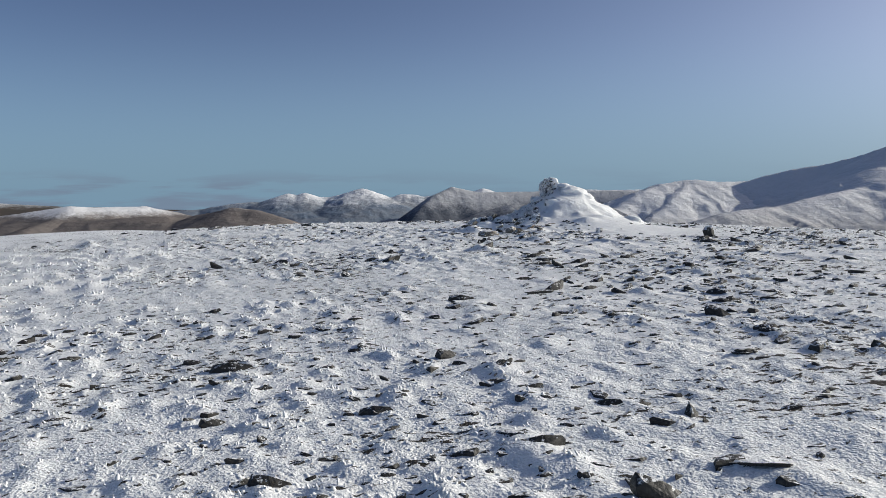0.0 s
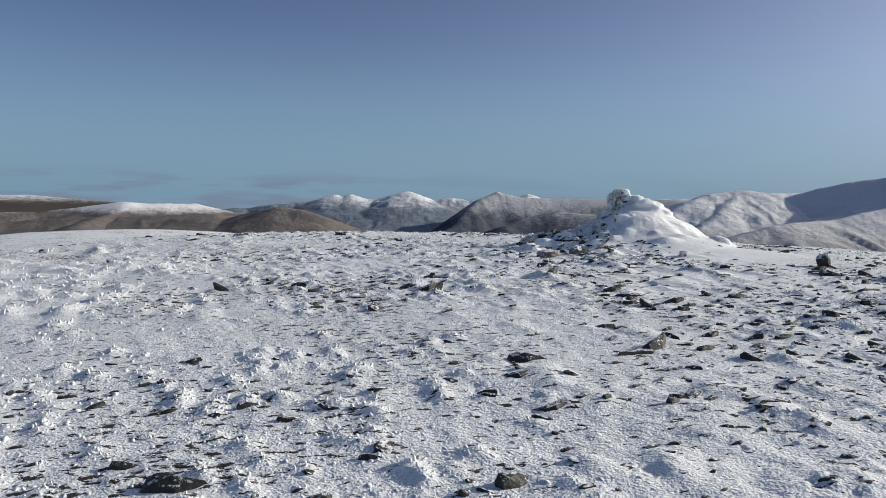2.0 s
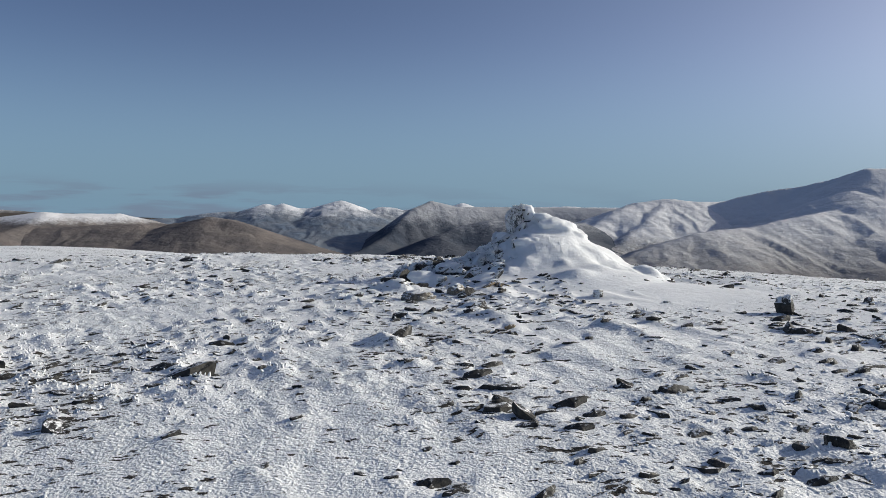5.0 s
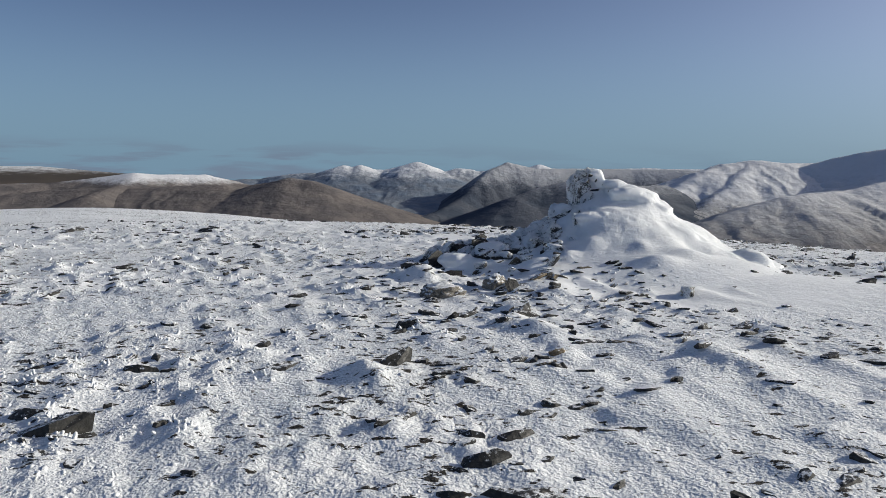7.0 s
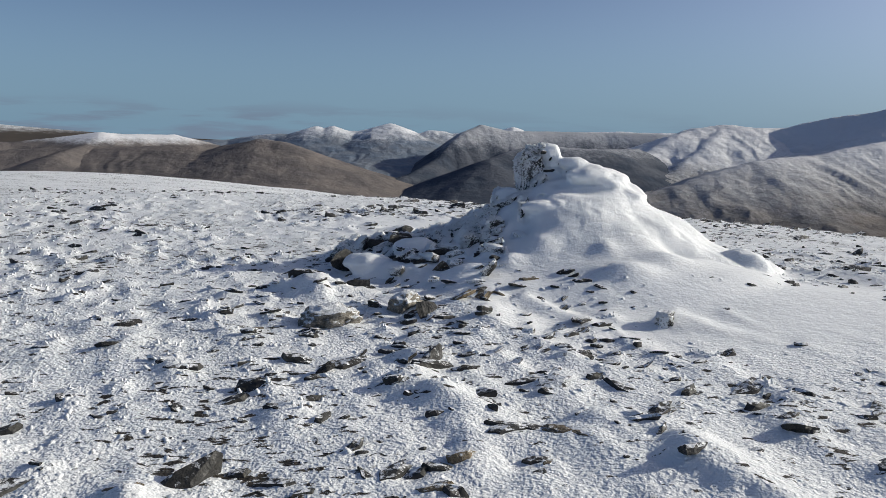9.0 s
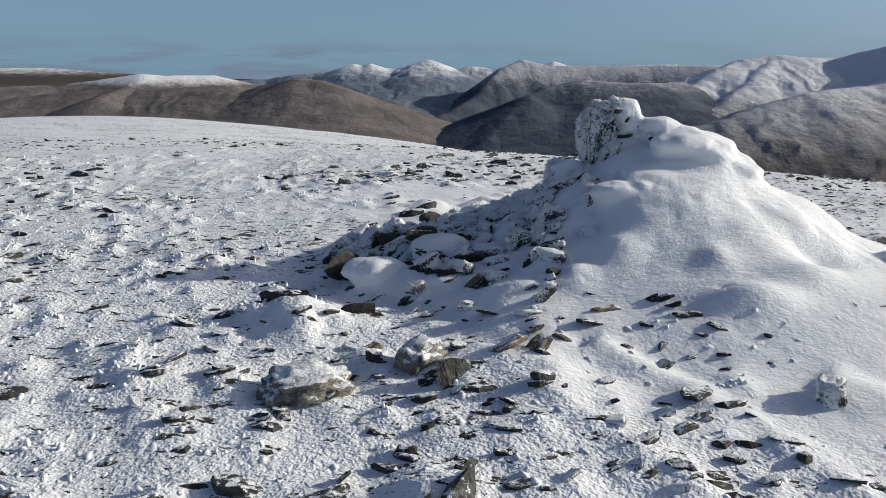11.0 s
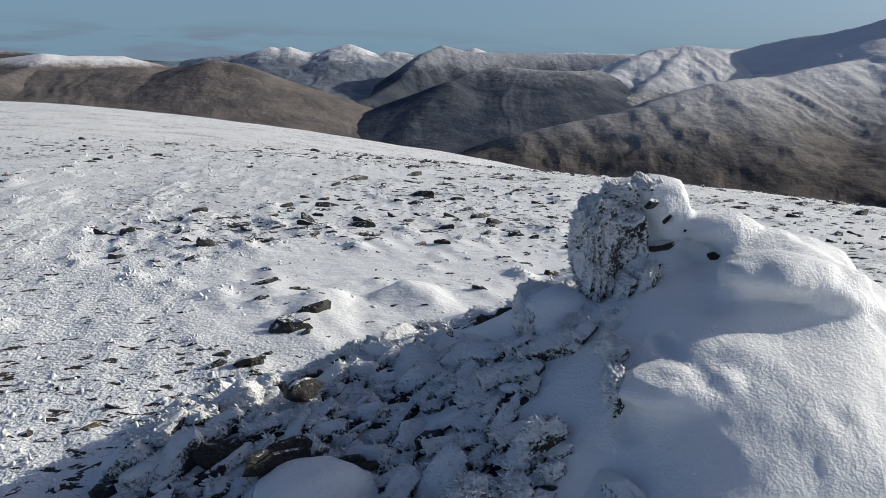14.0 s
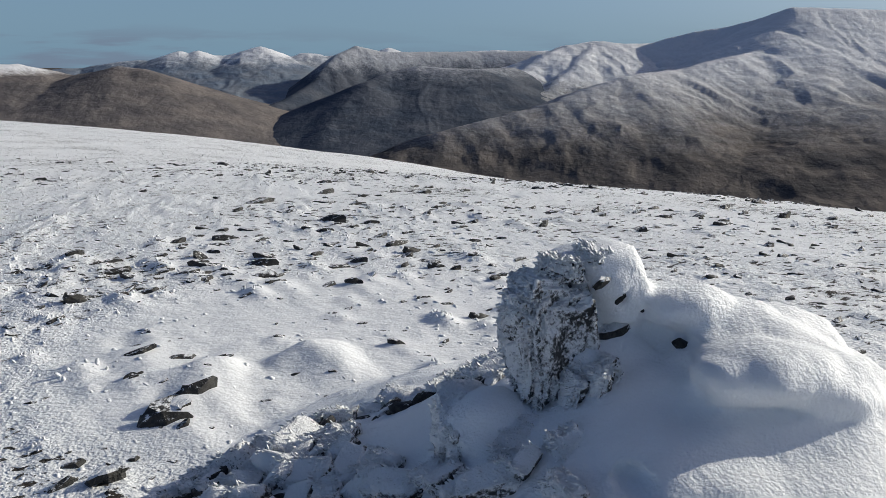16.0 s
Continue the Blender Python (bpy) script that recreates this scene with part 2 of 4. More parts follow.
def fbm(x, y, octaves=4, gain=0.5):
    total, amp, norm = 0.0, 1.0, 0.0
    for k in range(octaves):
        total = total + amp * vnoise(x * 2.03 ** k + 17.3 * k, y * 2.03 ** k - 9.1 * k)
        norm += amp
        amp *= gain
    return total / norm


def ridged(x, y, octaves=4, gain=0.5):
    total, amp, norm = 0.0, 1.0, 0.0
    for k in range(octaves):
        total = total + amp * (1 - np.abs(2 * vnoise(x * 2.1 ** k + 31.7 * k, y * 2.1 ** k + 5.3 * k) - 1))
        norm += amp
        amp *= gain
    return total / norm


# ---- the summit dome ----
ROLLS = [-0.026, -0.049, 0.01, 0.065, 0.415, -0.249, -0.071, 0.336, -0.015, 0.015, -0.309, 0.165, 0.396,
         0.077, -0.283, -0.008, 0.204, 0.251, -0.079, -0.322, 0.005, 0.044, 0.118, -0.046, -0.095]


def dome(x, y):
    """The broad shape of the summit: a dome with gentle rolls, falling to the valley floor."""
    x, y = np.asarray(x, float), np.asarray(y, float)
    z = -0.6611 - 0.0106 * x - 0.0388 * y - 0.00284 * x * x - 0.00268 * x * y - 0.00083 * y * y
    k = 0
    for a in (-24, -12, 0, 12, 24):
        for b in (-18, -6, 6, 18, 32):
            z = z + ROLLS[k] * np.exp(-((x - a) ** 2 + (y - b) ** 2) / 162.0)
            k += 1
    z = z - 0.085 * np.exp(-(((x + 2) ** 2 + (y + 4) ** 2) / 64) ** 2 / 2)
    r = np.hypot(x, y)
    floor = -520 + np.clip(r - 2700, 0, 3000) * 0.16 + 14 * (fbm(x / 240 + 40, y / 240, 3) - 0.5)
    steep = np.maximum(z, -1600)
    return np.where(steep > floor + 60, steep, floor + 60 * np.exp((steep - floor - 60) / 60))


WX, WY = 0.40, -0.917                               # drifts trail this way


def drifts(x, y):
    """Wind relief on the snow: long waves, sastrugi and rime lumps."""
    along, across = x * WX + y * WY, -x * WY + y * WX
    r = np.hypot(x + 2, y + 5)
    near = 1 / (1 + (r / 60) ** 2)
    z = 0.05 * (fbm(along / 3.4, across / 1.9, 3) - 0.5)
    s = ridged(along / 0.9 + 0.5 * fbm(x, y, 2), across / 0.42, 3)
    rough = np.clip(fbm(x / 2.6 + 50, y / 2.6, 2) * 2.2 - 0.50, 0.42, 1)
    z = z + 0.022 * rough * (s - 0.5)
    z = z + 0.034 * rough * (ridged(along / 0.42 + 0.4 * fbm(x * 2, y * 2, 2), across / 0.22 + 4, 3, 0.6) - 0.55)
    # popcorn rime: billowed clumps a hand wide, leaning out of the wind
    clump = np.clip(fbm(x / 0.55 + 70, y / 0.55, 3) * 2.6 - 1.2, 0, 1) * rough
    bill = 1 - np.abs(2 * vnoise(along / 0.085 + 3, across / 0.06) - 1)
    bill2 = 1 - np.abs(2 * vnoise(x / 0.045, y / 0.045 + 8) - 1)
    z = z + clump * (0.030 * bill ** 1.5 + 0.014 * bill2)
    z = z + 0.010 * (fbm(along / 0.13 + 9, across / 0.07, 2) - 0.5) + 0.005 * bill2 * (0.4 + rough)
    far = 0.5 * (fbm(x / 7 + 3, y / 7, 3) - 0.5) * np.clip(r / 60, 0, 1)
    return z * near + far * near


def steps(lo, hi, fine, reach, growth, slow=0.0):
    """Grid lines: fine between lo and hi, widening out to reach on both sides."""
    mid = np.arange(lo, hi, fine)
    up, d = [mid[-1]], fine
    while up[-1] < reach:
        d *= growth if up[-1] > hi + 6 else 1 + (growth - 1) * 0.55
        up.append(up[-1] + d)
    down, d = [mid[0]], fine
    while down[-1] > -reach:
        d *= 1.018 if down[-1] > lo - slow else growth
        down.append(down[-1] - d)
    return np.concatenate([down[:0:-1], mid, up[1:]])


GX = steps(-6.0, 2.8, 0.036, 4950, 1.07, 8.0)
GY = steps(-13.2, 3.6, 0.036, 4950, 1.055)


def inside_cairn(x, y):
    return ((x - 0.15) / 1.75) ** 2 + ((y + 0.05) / 1.35) ** 2 < 1


def patch(Z, x, y, reach):
    i0, i1 = np.searchsorted(GX, (x - reach, x + reach))
    j0, j1 = np.searchsorted(GY, (y - reach, y + reach))
    if i1 - i0 < 2 or j1 - j0 < 2:
        return None
    return slice(i0, i1), slice(j0, j1)


# ---- the heap of the cairn ----
# soft swells and dents on the snow: centre, radii, height
SWELLS = [
    (0.26, -0.60, 0.16, 0.13, 0.028), (0.02, -0.66, 0.10, 0.10, 0.02), (-0.20, -0.80, 0.13, 0.10, 0.04), (-0.32, -0.47, 0.13, 0.13, -0.075), (0.29, -0.18, 0.17, 0.07, -0.06), (0.12, -0.02, 0.09, 0.10, -0.035), (0.30, -0.95, 0.08, 0.10, 0.035), (0.62, -0.75, 0.20, 0.15, 0.03),
    (1.0, -0.50, 0.20, 0.18, 0.05), (0.33, -1.38, 0.24, 0.13, 0.09), (0.75, -1.10, 0.20, 0.15, 0.05), (-0.50, -0.95, 0.10, 0.10, 0.05), (-0.85, -0.98, 0.22, 0.10, 0.075),
    (-1.30, -0.66, 0.15, 0.09, 0.06), (-0.62, -0.72, 0.10, 0.08, 0.05), (-1.45, -0.50, 0.35, 0.14, 0.06), (0.28, -0.52, 0.03, 0.03, -0.03), (1.08, -0.54, 0.05, 0.05, -0.03),
    (0.08, -1.02, 0.10, 0.07, -0.012), (-1.66, -0.44, 0.30, 0.20, 0.07), (-1.24, -0.26, 0.22, 0.16, 0.07), (0.70, -0.42, 0.12, 0.15, -0.035), (0.95, -0.78, 0.14, 0.12, -0.05), (0.225, -1.26, 0.03, 0.03, -0.025),
]
SLOPE_D = [0.0, 0.20, 0.35, 0.71, 1.07, 1.27, 1.46, 1.75, 2.1, 2.6]
SLOPE_Z = [0.74, 0.73, 0.685, 0.49, 0.275, 0.165, 0.10, 0.0, -0.17, -0.5]


def heap(x, y):
    """The snowed-up body of the cairn without its tower: a cone, with a low ridge of stones running out on the shaded side."""
    x, y = np.asarray(x, float), np.asarray(y, float)
    d = np.hypot(x - 0.30, y - 0.20) * (1 + 0.06 * (fbm(x / 0.9 + 21, y / 0.9, 2) - 0.5))
    z = np.interp(d, SLOPE_D, SLOPE_Z)
    z = np.maximum(z, 0.20 - 0.115 * (-x - 0.9) - 0.34 * np.abs(y - 0.15 + 0.22 * (x + 1)) - 0.35 * np.clip(-x - 1.75, 0, 2) - 0.6 * np.clip(x + 0.9, 0, 3))
    for p, q, a, b, h in SWELLS:
        z = z + h * np.exp(-((x - p) / a) ** 2 - ((y - q) / b) ** 2)
    # a shoulder on the sunny side
    return z + 0.07 * np.exp(-((x - 1.33) / 0.22) ** 2 - ((y - 0.1) / 0.4) ** 2)


# head of the drift, its bearing from +x, length, half width, height
DRIFTS = [(-2.14, -0.93, -76, 0.62, 0.24, 0.24), (-1.85, -0.98, -50, 0.4, 0.12, 0.10), (-1.63, -1.5, -60, 0.35, 0.12, 0.09), (-0.5, -1.6, -45, 0.8, 0.16, 0.10), (0.45, -1.95, -40, 0.8, 0.2, 0.09), (-0.95, -1.2, -38, 0.8, 0.16, 0.10),
          (-1.18, -3.2, -84, 1.1, 0.16, 0.10), (-2.45, -4.15, -72, 0.7, 0.13, 0.08), (-0.95, -4.9, -62, 1.1, 0.22, 0.09), (-3.62, -12.75, -55, 0.7, 0.18, 0.08),
          (-2.0, -1.0, -80, 0.5, 0.20, 0.12), (-1.35, -2.95, -70, 0.6, 0.14, 0.08), (-0.25, -3.9, -60, 0.8, 0.18, 0.07), (0.45, -3.5, -50, 0.9, 0.22, 0.08),
          (-0.76, 2.5, -68, 0.75, 0.26, 0.17), (-1.38, 2.35, -72, 0.9, 0.26, 0.15), (-0.1, -5.3, -45, 0.9, 0.2, 0.06), (-2.9, -10.6, -60, 0.6, 0.15, 0.06)]


def build_ground(stones, lumps):
    X, Y = np.meshgrid(GX, GY, indexing='ij')
    calm = np.exp(-(((X - 1.1) / 2.2) ** 2 + ((Y + 1.5) / 1.3) ** 2))
    calm = 0.85 * calm + 0.5 * np.exp(-(((X + 0.5) / 1.5) ** 2 + ((Y - 2.7) / 1.3) ** 2))
    Z = dome(X, Y) + drifts(X, Y) * (1 - calm)
    # a collar and a tail of drifted snow at each stone
    for x, y, w in stones:
        s = patch(Z, x, y, 6 * w + 0.1)
        if s is None:
            continue
        dx, dy = X[s] - x, Y[s] - y
        a, c = dx * WX + dy * WY, -dx * WY + dy * WX
        tail = np.where(a > 0, np.exp(-(a / (2.6 * w)) ** 2), np.exp(-(a / (0.8 * w)) ** 2))
        Z[s] += 0.12 * w * tail * np.exp(-(c / (0.6 * w)) ** 2) * (1 + 0.3 * fbm(X[s] * 9, Y[s] * 9, 2))
        Z[s] -= 0.12 * w * np.exp(-((a + 0.75 * w) ** 2 + c * c) / (0.5 * w) ** 2)
    # sharp-backed drifts behind half-buried stones
    for x, y, turn, long, wide, high in DRIFTS:
        s = patch(Z, x, y, 1.6 * long)
        c, k = math.cos(radians(turn)), math.sin(radians(turn))
        a, b = (X[s] - x) * c + (Y[s] - y) * k, -(X[s] - x) * k + (Y[s] - y) * c
        b = b + 0.16 * (fbm(X[s] * 3, Y[s] * 3, 3) - 0.5)
        body = np.where(a > 0, np.clip(1 - a / long, 0, 1) ** 1.2, np.exp(-(a / (0.25 * wide)) ** 2))
        Z[s] += 0.55 * high * body * np.clip(1 - np.abs(b) / (wide * (0.45 + 0.55 * np.clip(1 - a / long, 0, 1))), 0, 1) ** 0.8
    # rimed tussocks, each with a short tail
    for x, y, w in lumps:
        s = patch(Z, x, y, 0.32 * w + 0.04)
        if s is None:
            continue
        dx, dy = X[s] - x, Y[s] - y
        a, c = dx * WX + dy * WY, -dx * WY + dy * WX
        tail = np.where(a > 0, np.exp(-(a / (0.15 * w)) ** 2), np.exp(-(a / (0.045 * w)) ** 2))
        Z[s] += 0.026 * w * tail * np.exp(-(c / (0.055 * w)) ** 2)
    # the snow of the cairn runs out into the ground
    near = (np.abs(X) < 3.2) & (np.abs(Y) < 3.2)
    over = heap(X[near], Y[near])
    over = over - 0.008 - 0.045 * np.clip((over - Z[near] - 0.05) / 0.12, 0, 1)
    Z[near] = 0.014 * np.logaddexp(Z[near] / 0.014, over / 0.014)
    # the drift that runs out from its foot
    Z += 0.13 * np.exp(-((X - 1.1) / 1.4) ** 2 - ((Y + 1.3) / 0.55) ** 2) + 0.07 * np.exp(-((X + 0.9) / 0.5) ** 2 - ((Y + 1.5) / 0.7) ** 2)
    n, m = len(GX), len(GY)
    idx = np.arange(n * m).reshape(n, m)
    quads = np.stack([idx[:-1, :-1], idx[1:, :-1], idx[1:, 1:], idx[:-1, 1:]], -1).reshape(-1, 4)
    me = mesh_arrays("ground", np.stack([X, Y, Z], -1).reshape(-1, 3), quads, GROUND)
    ob = new("ground", me)
    tagged(ob, "rime-crusted snow over stony turf on a rounded mountain summit", "ground", kind="structure")
    return Z


def height(Z, x, y):
    """The ground's height at places inside the fine grid."""
    x, y = np.asarray(x, float), np.asarray(y, float)
    i = np.clip(np.searchsorted(GX, x) - 1, 0, len(GX) - 2)
    j = np.clip(np.searchsorted(GY, y) - 1, 0, len(GY) - 2)
    fx, fy = (x - GX[i]) / (GX[i + 1] - GX[i]), (y - GY[j]) / (GY[j + 1] - GY[j])
    return (Z[i, j] * (1 - fx) + Z[i + 1, j] * fx) * (1 - fy) + (Z[i, j + 1] * (1 - fx) + Z[i + 1, j + 1] * fx) * fy



def scatter(x0, x1, y0, y1, step, rng, keep, bias=1.0):
    gx, gy = np.arange(x0, x1, step), np.arange(y0, y1, step)
    X, Y = np.meshgrid(gx, gy)
    X = X.ravel() + rng.uniform(-0.5, 0.5, X.size) * step
    Y = Y.ravel() + rng.uniform(-0.5, 0.5, Y.size) * step
    dens = fbm(X / 2.3 + 11, Y / 2.3, 2)
    left = np.clip((-X - 2.0 - 0.24 * np.clip(-Y - 3, 0, 10)) / 4.0, -0.13, 0.17) * bias
    ok = (dens + left + rng.uniform(-0.22, 0.22, X.size) > keep) & ~inside_cairn(X, Y)
    calm = np.exp(-(((X - 1.4) / 2.0) ** 2 + ((Y + 2.0) / 1.1) ** 2))
    ok &= rng.random(X.size) > calm * 1.1
    return X[ok], Y[ok]


def lay_lumps():
    """Where the rimed tussocks stand, and their size."""
    rng = np.random.default_rng(21)
    rows = []
    for x0, x1, y0, y1, step, keep, size in [(-8.0, 3.8, -14.5, 4.5, 0.25, 0.56, 0.88), (-16, 10, 4.5, 16, 0.34, 0.52, 1.0), (-24, 18, 16, 40, 0.6, 0.5, 1.2),
                                             (-18, -8, -13, 4.5, 0.36, 0.46, 1.5), (3.8, 10, -14, 4.5, 0.34, 0.55, 1.0)]:
        x, y = scatter(x0, x1, y0, y1, step, rng, keep)
        rows.append(np.stack([x, y, size * rng.gamma(3.0, 0.33, len(x)).clip(0.35, 1.6)], -1))
    return np.concatenate(rows)


# stones lying in the snow: x, y, length
STONES_START = [
    (-2.46, -13.32, 0.32), (-4.07, -12.79, 0.13), (-1.55, -12.77, 0.14), (-5.44, -12.63, 0.07), (-1.99, -12.57, 0.09), (-3.57, -12.55, 0.29),
    (-4.37, -12.43, 0.07), (-5.13, -11.52, 0.13), (-4.88, -11.48, 0.13), (-1.46, -11.37, 0.3), (-3.37, -11.21, 0.18), (-0.97, -10.8, 0.18),
    (-0.06, -10.41, 0.26), (-2.88, -10.4, 0.19), (-1.55, -9.97, 0.16), (-1.96, -9.83, 0.18), (-7.01, -9.69, 0.22), (-0.79, -9.59, 0.19),
    (-2.12, -9.3, 0.2), (-7.4, -9.21, 0.14), (-4.5, -8.99, 0.16), (-3.28, -8.67, 0.3), (-0.56, -8.61, 0.15), (-1.38, -8.5, 0.14),
    (-0.1, -8.35, 0.22), (-3.62, -8.14, 0.14), (-4.48, -8.12, 0.1), (-1.29, -7.78, 0.1), (-0.85, -7.7, 0.21), (-5.42, -7.54, 0.1)
]
STONES_MIDDLE = [
    (-2.17, -7.54, 0.25), (-0.1, -7.33, 0.19), (0.94, -6.62, 0.28), (1.76, -6.61, 0.32), (1.06, -5.97, 0.18), (-6.73, -5.63, 0.31),
    (-0.52, -5.6, 0.16), (-3.12, -5.49, 0.13), (-1.73, -5.47, 0.13), (3, -5.39, 0.24), (-1.87, -5.35, 0.11), (-0.22, -5.23, 0.12),
    (-1.13, -5.2, 0.12), (-1.89, -5.09, 0.1), (-2.24, -5.08, 0.2), (-1.15, -4.85, 0.11), (0.51, -4.72, 0.13), (-1.07, -4.65, 0.09),
    (1.67, -4.55, 0.14), (-0.55, -4.52, 0.17), (-0.07, -4.37, 0.09), (-1.06, -4.32, 0.16), (-1.82, -4.31, 0.15), (-1.3, -4.15, 0.17),
    (0.55, -4.13, 0.2), (-4.28, -4.1, 0.19), (-2.47, -4.09, 0.18), (-0.88, -4.08, 0.13), (-0.22, -4.02, 0.19), (-1.16, -3.93, 0.14)
]
STONES_NEAR = [
    (-2.5, -3.96, 0.26), (0.07, -3.95, 0.1), (0.38, -3.75, 0.17), (-0.64, -3.73, 0.28), (-0.17, -3.7, 0.24), (3.26, -3.65, 0.26),
    (-0.37, -3.6, 0.29), (-3.22, -3.57, 0.14), (0.31, -3.55, 0.12), (-0.54, -3.54, 0.12), (-1.69, -3.46, 0.09), (-2, -3.34, 0.16),
    (0.69, -3.28, 0.18), (-1.43, -3.11, 0.14), (-1.56, -2.91, 0.12), (-1.83, -2.84, 0.15), (-4.11, -2.74, 0.17), (-1.43, -2.73, 0.31),
    (-3.74, -2.66, 0.21), (-0.84, -2.64, 0.12), (-2.78, -2.54, 0.17), (-0.5, -2.4, 0.15), (-0.98, -2.09, 0.1), (-0.55, -2.09, 0.07),
    (-0.32, -2.08, 0.06), (-0.16, -2.02, 0.2), (-1.36, -2.01, 0.16), (-1.85, -1.86, 0.07), (-2.3, -1.7, 0.17), (-0.97, -1.65, 0.25)
]
STONES_CAIRN = [
    (-3.24, -1.81, 0.2), (-2.83, -1.76, 0.12), (-1.21, -1.73, 0.14), (-0.81, -1.69, 0.19), (-3.51, -1.65, 0.17), (-2.28, -1.63, 0.15), (-1.35,
    -1.6, 0.17), (-2.59, -1.5, 0.16), (-1.7, -1.42, 0.13), (-0.49, -1.42, 0.16), (-1.5, -1.16, 0.07), (2.83, -1.1, 0.14), (-0.29, -0.99, 0.24),
    (-1.72, -0.86, 0.18), (-2.85, -0.84, 0.16), (-2.05, -0.8, 0.24), (-0.35, -0.71, 0.11), (2.79, -0.31, 0.48), (-2.98, 0, 0.17), (3.38, 0.11,
    0.2), (2.27, 0.17, 0.16), (-2.9, 0.42, 0.15), (-1.82, 0.64, 0.12), (-2.28, 0.73, 0.15), (-2, 0.76, 0.13), (2.36, 0.81, 0.26), (-1.71, 0.91,
    0.23), (-2.97, 1.01, 0.12), (-1.19, 1.21, 0.14), (-1.83, 1.29, 0.16)
]
STONES_BEHIND = [
    (-1.65, 1.31, 0.19), (-1.46, 1.91, 0.23), (-2.72, 2.14, 0.1), (-2.17, 2.17, 0.07), (-1.71, 2.32, 0.11), (-1.75, 2.73, 0.25), (-0.93, 2.79,
    0.09), (3.27, 3.03, 0.1), (-0.56, 3.18, 0.08), (-2.37, 3.31, 0.13), (0.12, 3.38, 0.13), (0.78, 3.75, 0.12), (-2.69, 4.24, 0.2), (0.02, 5.86,
    0.12), (-0.58, 6.02, 0.13)
]
ALL_STONES = STONES_START + STONES_MIDDLE + STONES_NEAR + STONES_CAIRN + STONES_BEHIND
OPEN_STONES = [s for s in ALL_STONES if not inside_cairn(s[0], s[1])]


def more_stones(count):
    """Lesser stones between the large ones, thickest round the cairn and on its sunny side."""
    rnd = random.Random(4)
    rows = []
    while len(rows) < count:
        x, y = rnd.uniform(-5.5, 4.5), rnd.uniform(-10.5, 6.5)
        w = 0.06 + 0.15 * rnd.random() ** 1.7
        want = 0.2 + 0.5 * math.exp(-((x + 0.9) / 1.6) ** 2 - ((y + 2.6) / 1.8) ** 2) + 0.75 * math.exp(-((x - 1.0) / 1.8) ** 2 - ((y + 4.8) / 1.6) ** 2)
        if rnd.random() > want or inside_cairn(x, y) or (x > 0.2 and -2.4 < y < 0.5 and rnd.random() < 0.85):
            continue
        if any(math.hypot(x - p, y - q) < 0.6 * (w + v) for p, q, v in OPEN_STONES + rows):
            continue
        rows.append((round(x, 3), round(y, 3), round(w, 3)))
    return rows


def foot_field(count):
    """Flat stones strewn round the shaded foot of the cairn."""
    rnd = random.Random(9)
    rows = []
    while len(rows) < count:
        x, y = rnd.uniform(-3.0, 0.1), rnd.uniform(-3.0, -0.75)
        w = 0.07 + 0.13 * rnd.random() ** 1.5
        if inside_cairn(x, y) or y < -3.4 - 0.5 * x or any(math.hypot(x - p, y - q) < 0.55 * (w + v) for p, q, v in OPEN_STONES + rows):
            continue
        rows.append((round(x, 3), round(y, 3), round(w, 3)))
    return rows


OPEN_STONES = OPEN_STONES + more_stones(175)
OPEN_STONES = OPEN_STONES + foot_field(75)
LUMPS = lay_lumps()
ZG = build_ground(OPEN_STONES, LUMPS)


# ---- hills ----
def hill(name, ridges, material, label, slope=0.45, spread=1500.0, rough=1.0, seed=0.0, az=(-40, 40), reach=(2200, 4950), n=300, m=110, comb=120.0):
    """A hill from its ridge lines, each a run of (bearing, distance, elevation in degrees); slopes fall away from the nearest ridge."""
    A, R = np.meshgrid(np.radians(np.linspace(az[0], az[1], n)), np.linspace(reach[0], reach[1], m), indexing='ij')
    X, Y = R * np.sin(A), R * np.cos(A)
    Z = np.full(X.shape, -900.0)
    warp = 150 * (fbm(X / 260 + seed, Y / 260, 3) - 0.5)
    along0 = 0.0
    for which, ridge in enumerate(ridges):
        fall_at = slope[which] if isinstance(slope, tuple) else slope
        P = [(d * math.sin(radians(a)), d * math.cos(radians(a)), 1.2 + d * math.tan(radians(e))) for a, d, e in ridge]
        for (x0, y0, z0), (x1, y1, z1) in zip(P, P[1:]):
            lx, ly = x1 - x0, y1 - y0
            ln = math.hypot(lx, ly)
            t = np.clip(((X - x0) * lx + (Y - y0) * ly) / ln ** 2, 0, 1)
            d = np.hypot(X - x0 - t * lx, Y - y0 - t * ly)
            u = along0 + t * ln + warp
            gully = ridged(u / comb + seed, d / 900 + seed, 4, 0.55) - 0.55
            fall = fall_at * spread * (1 - np.exp(-(np.sqrt(d * d + 900) - 30) / spread))
            Z = np.maximum(Z, z0 + (z1 - z0) * t - fall + rough * gully * np.clip(d / 6, 0, 42))
            along0 += ln
    Z = Z + rough * 40 * (fbm(X / 330 + seed, Y / 330, 4) - 0.5) * np.clip((150 - Z) / 300, 0.06, 1)
    Z = Z + rough * 7 * (ridged(X / 80 + seed, Y / 80, 3) - 0.55)
    Z = np.maximum(Z, -620)
    idx = np.arange(n * m).reshape(n, m)
    quads = np.stack([idx[:-1, :-1], idx[1:, :-1], idx[1:, 1:], idx[:-1, 1:]], -1).reshape(-1, 4)
    low = (Z < -600).ravel()
    quads = quads[~low[quads].all(1)]
    me = mesh_arrays(name, np.stack([X, Y, Z], -1).reshape(-1, 3), quads, material)
    return tagged(new(name, me), label, "mountain", kind="structure")


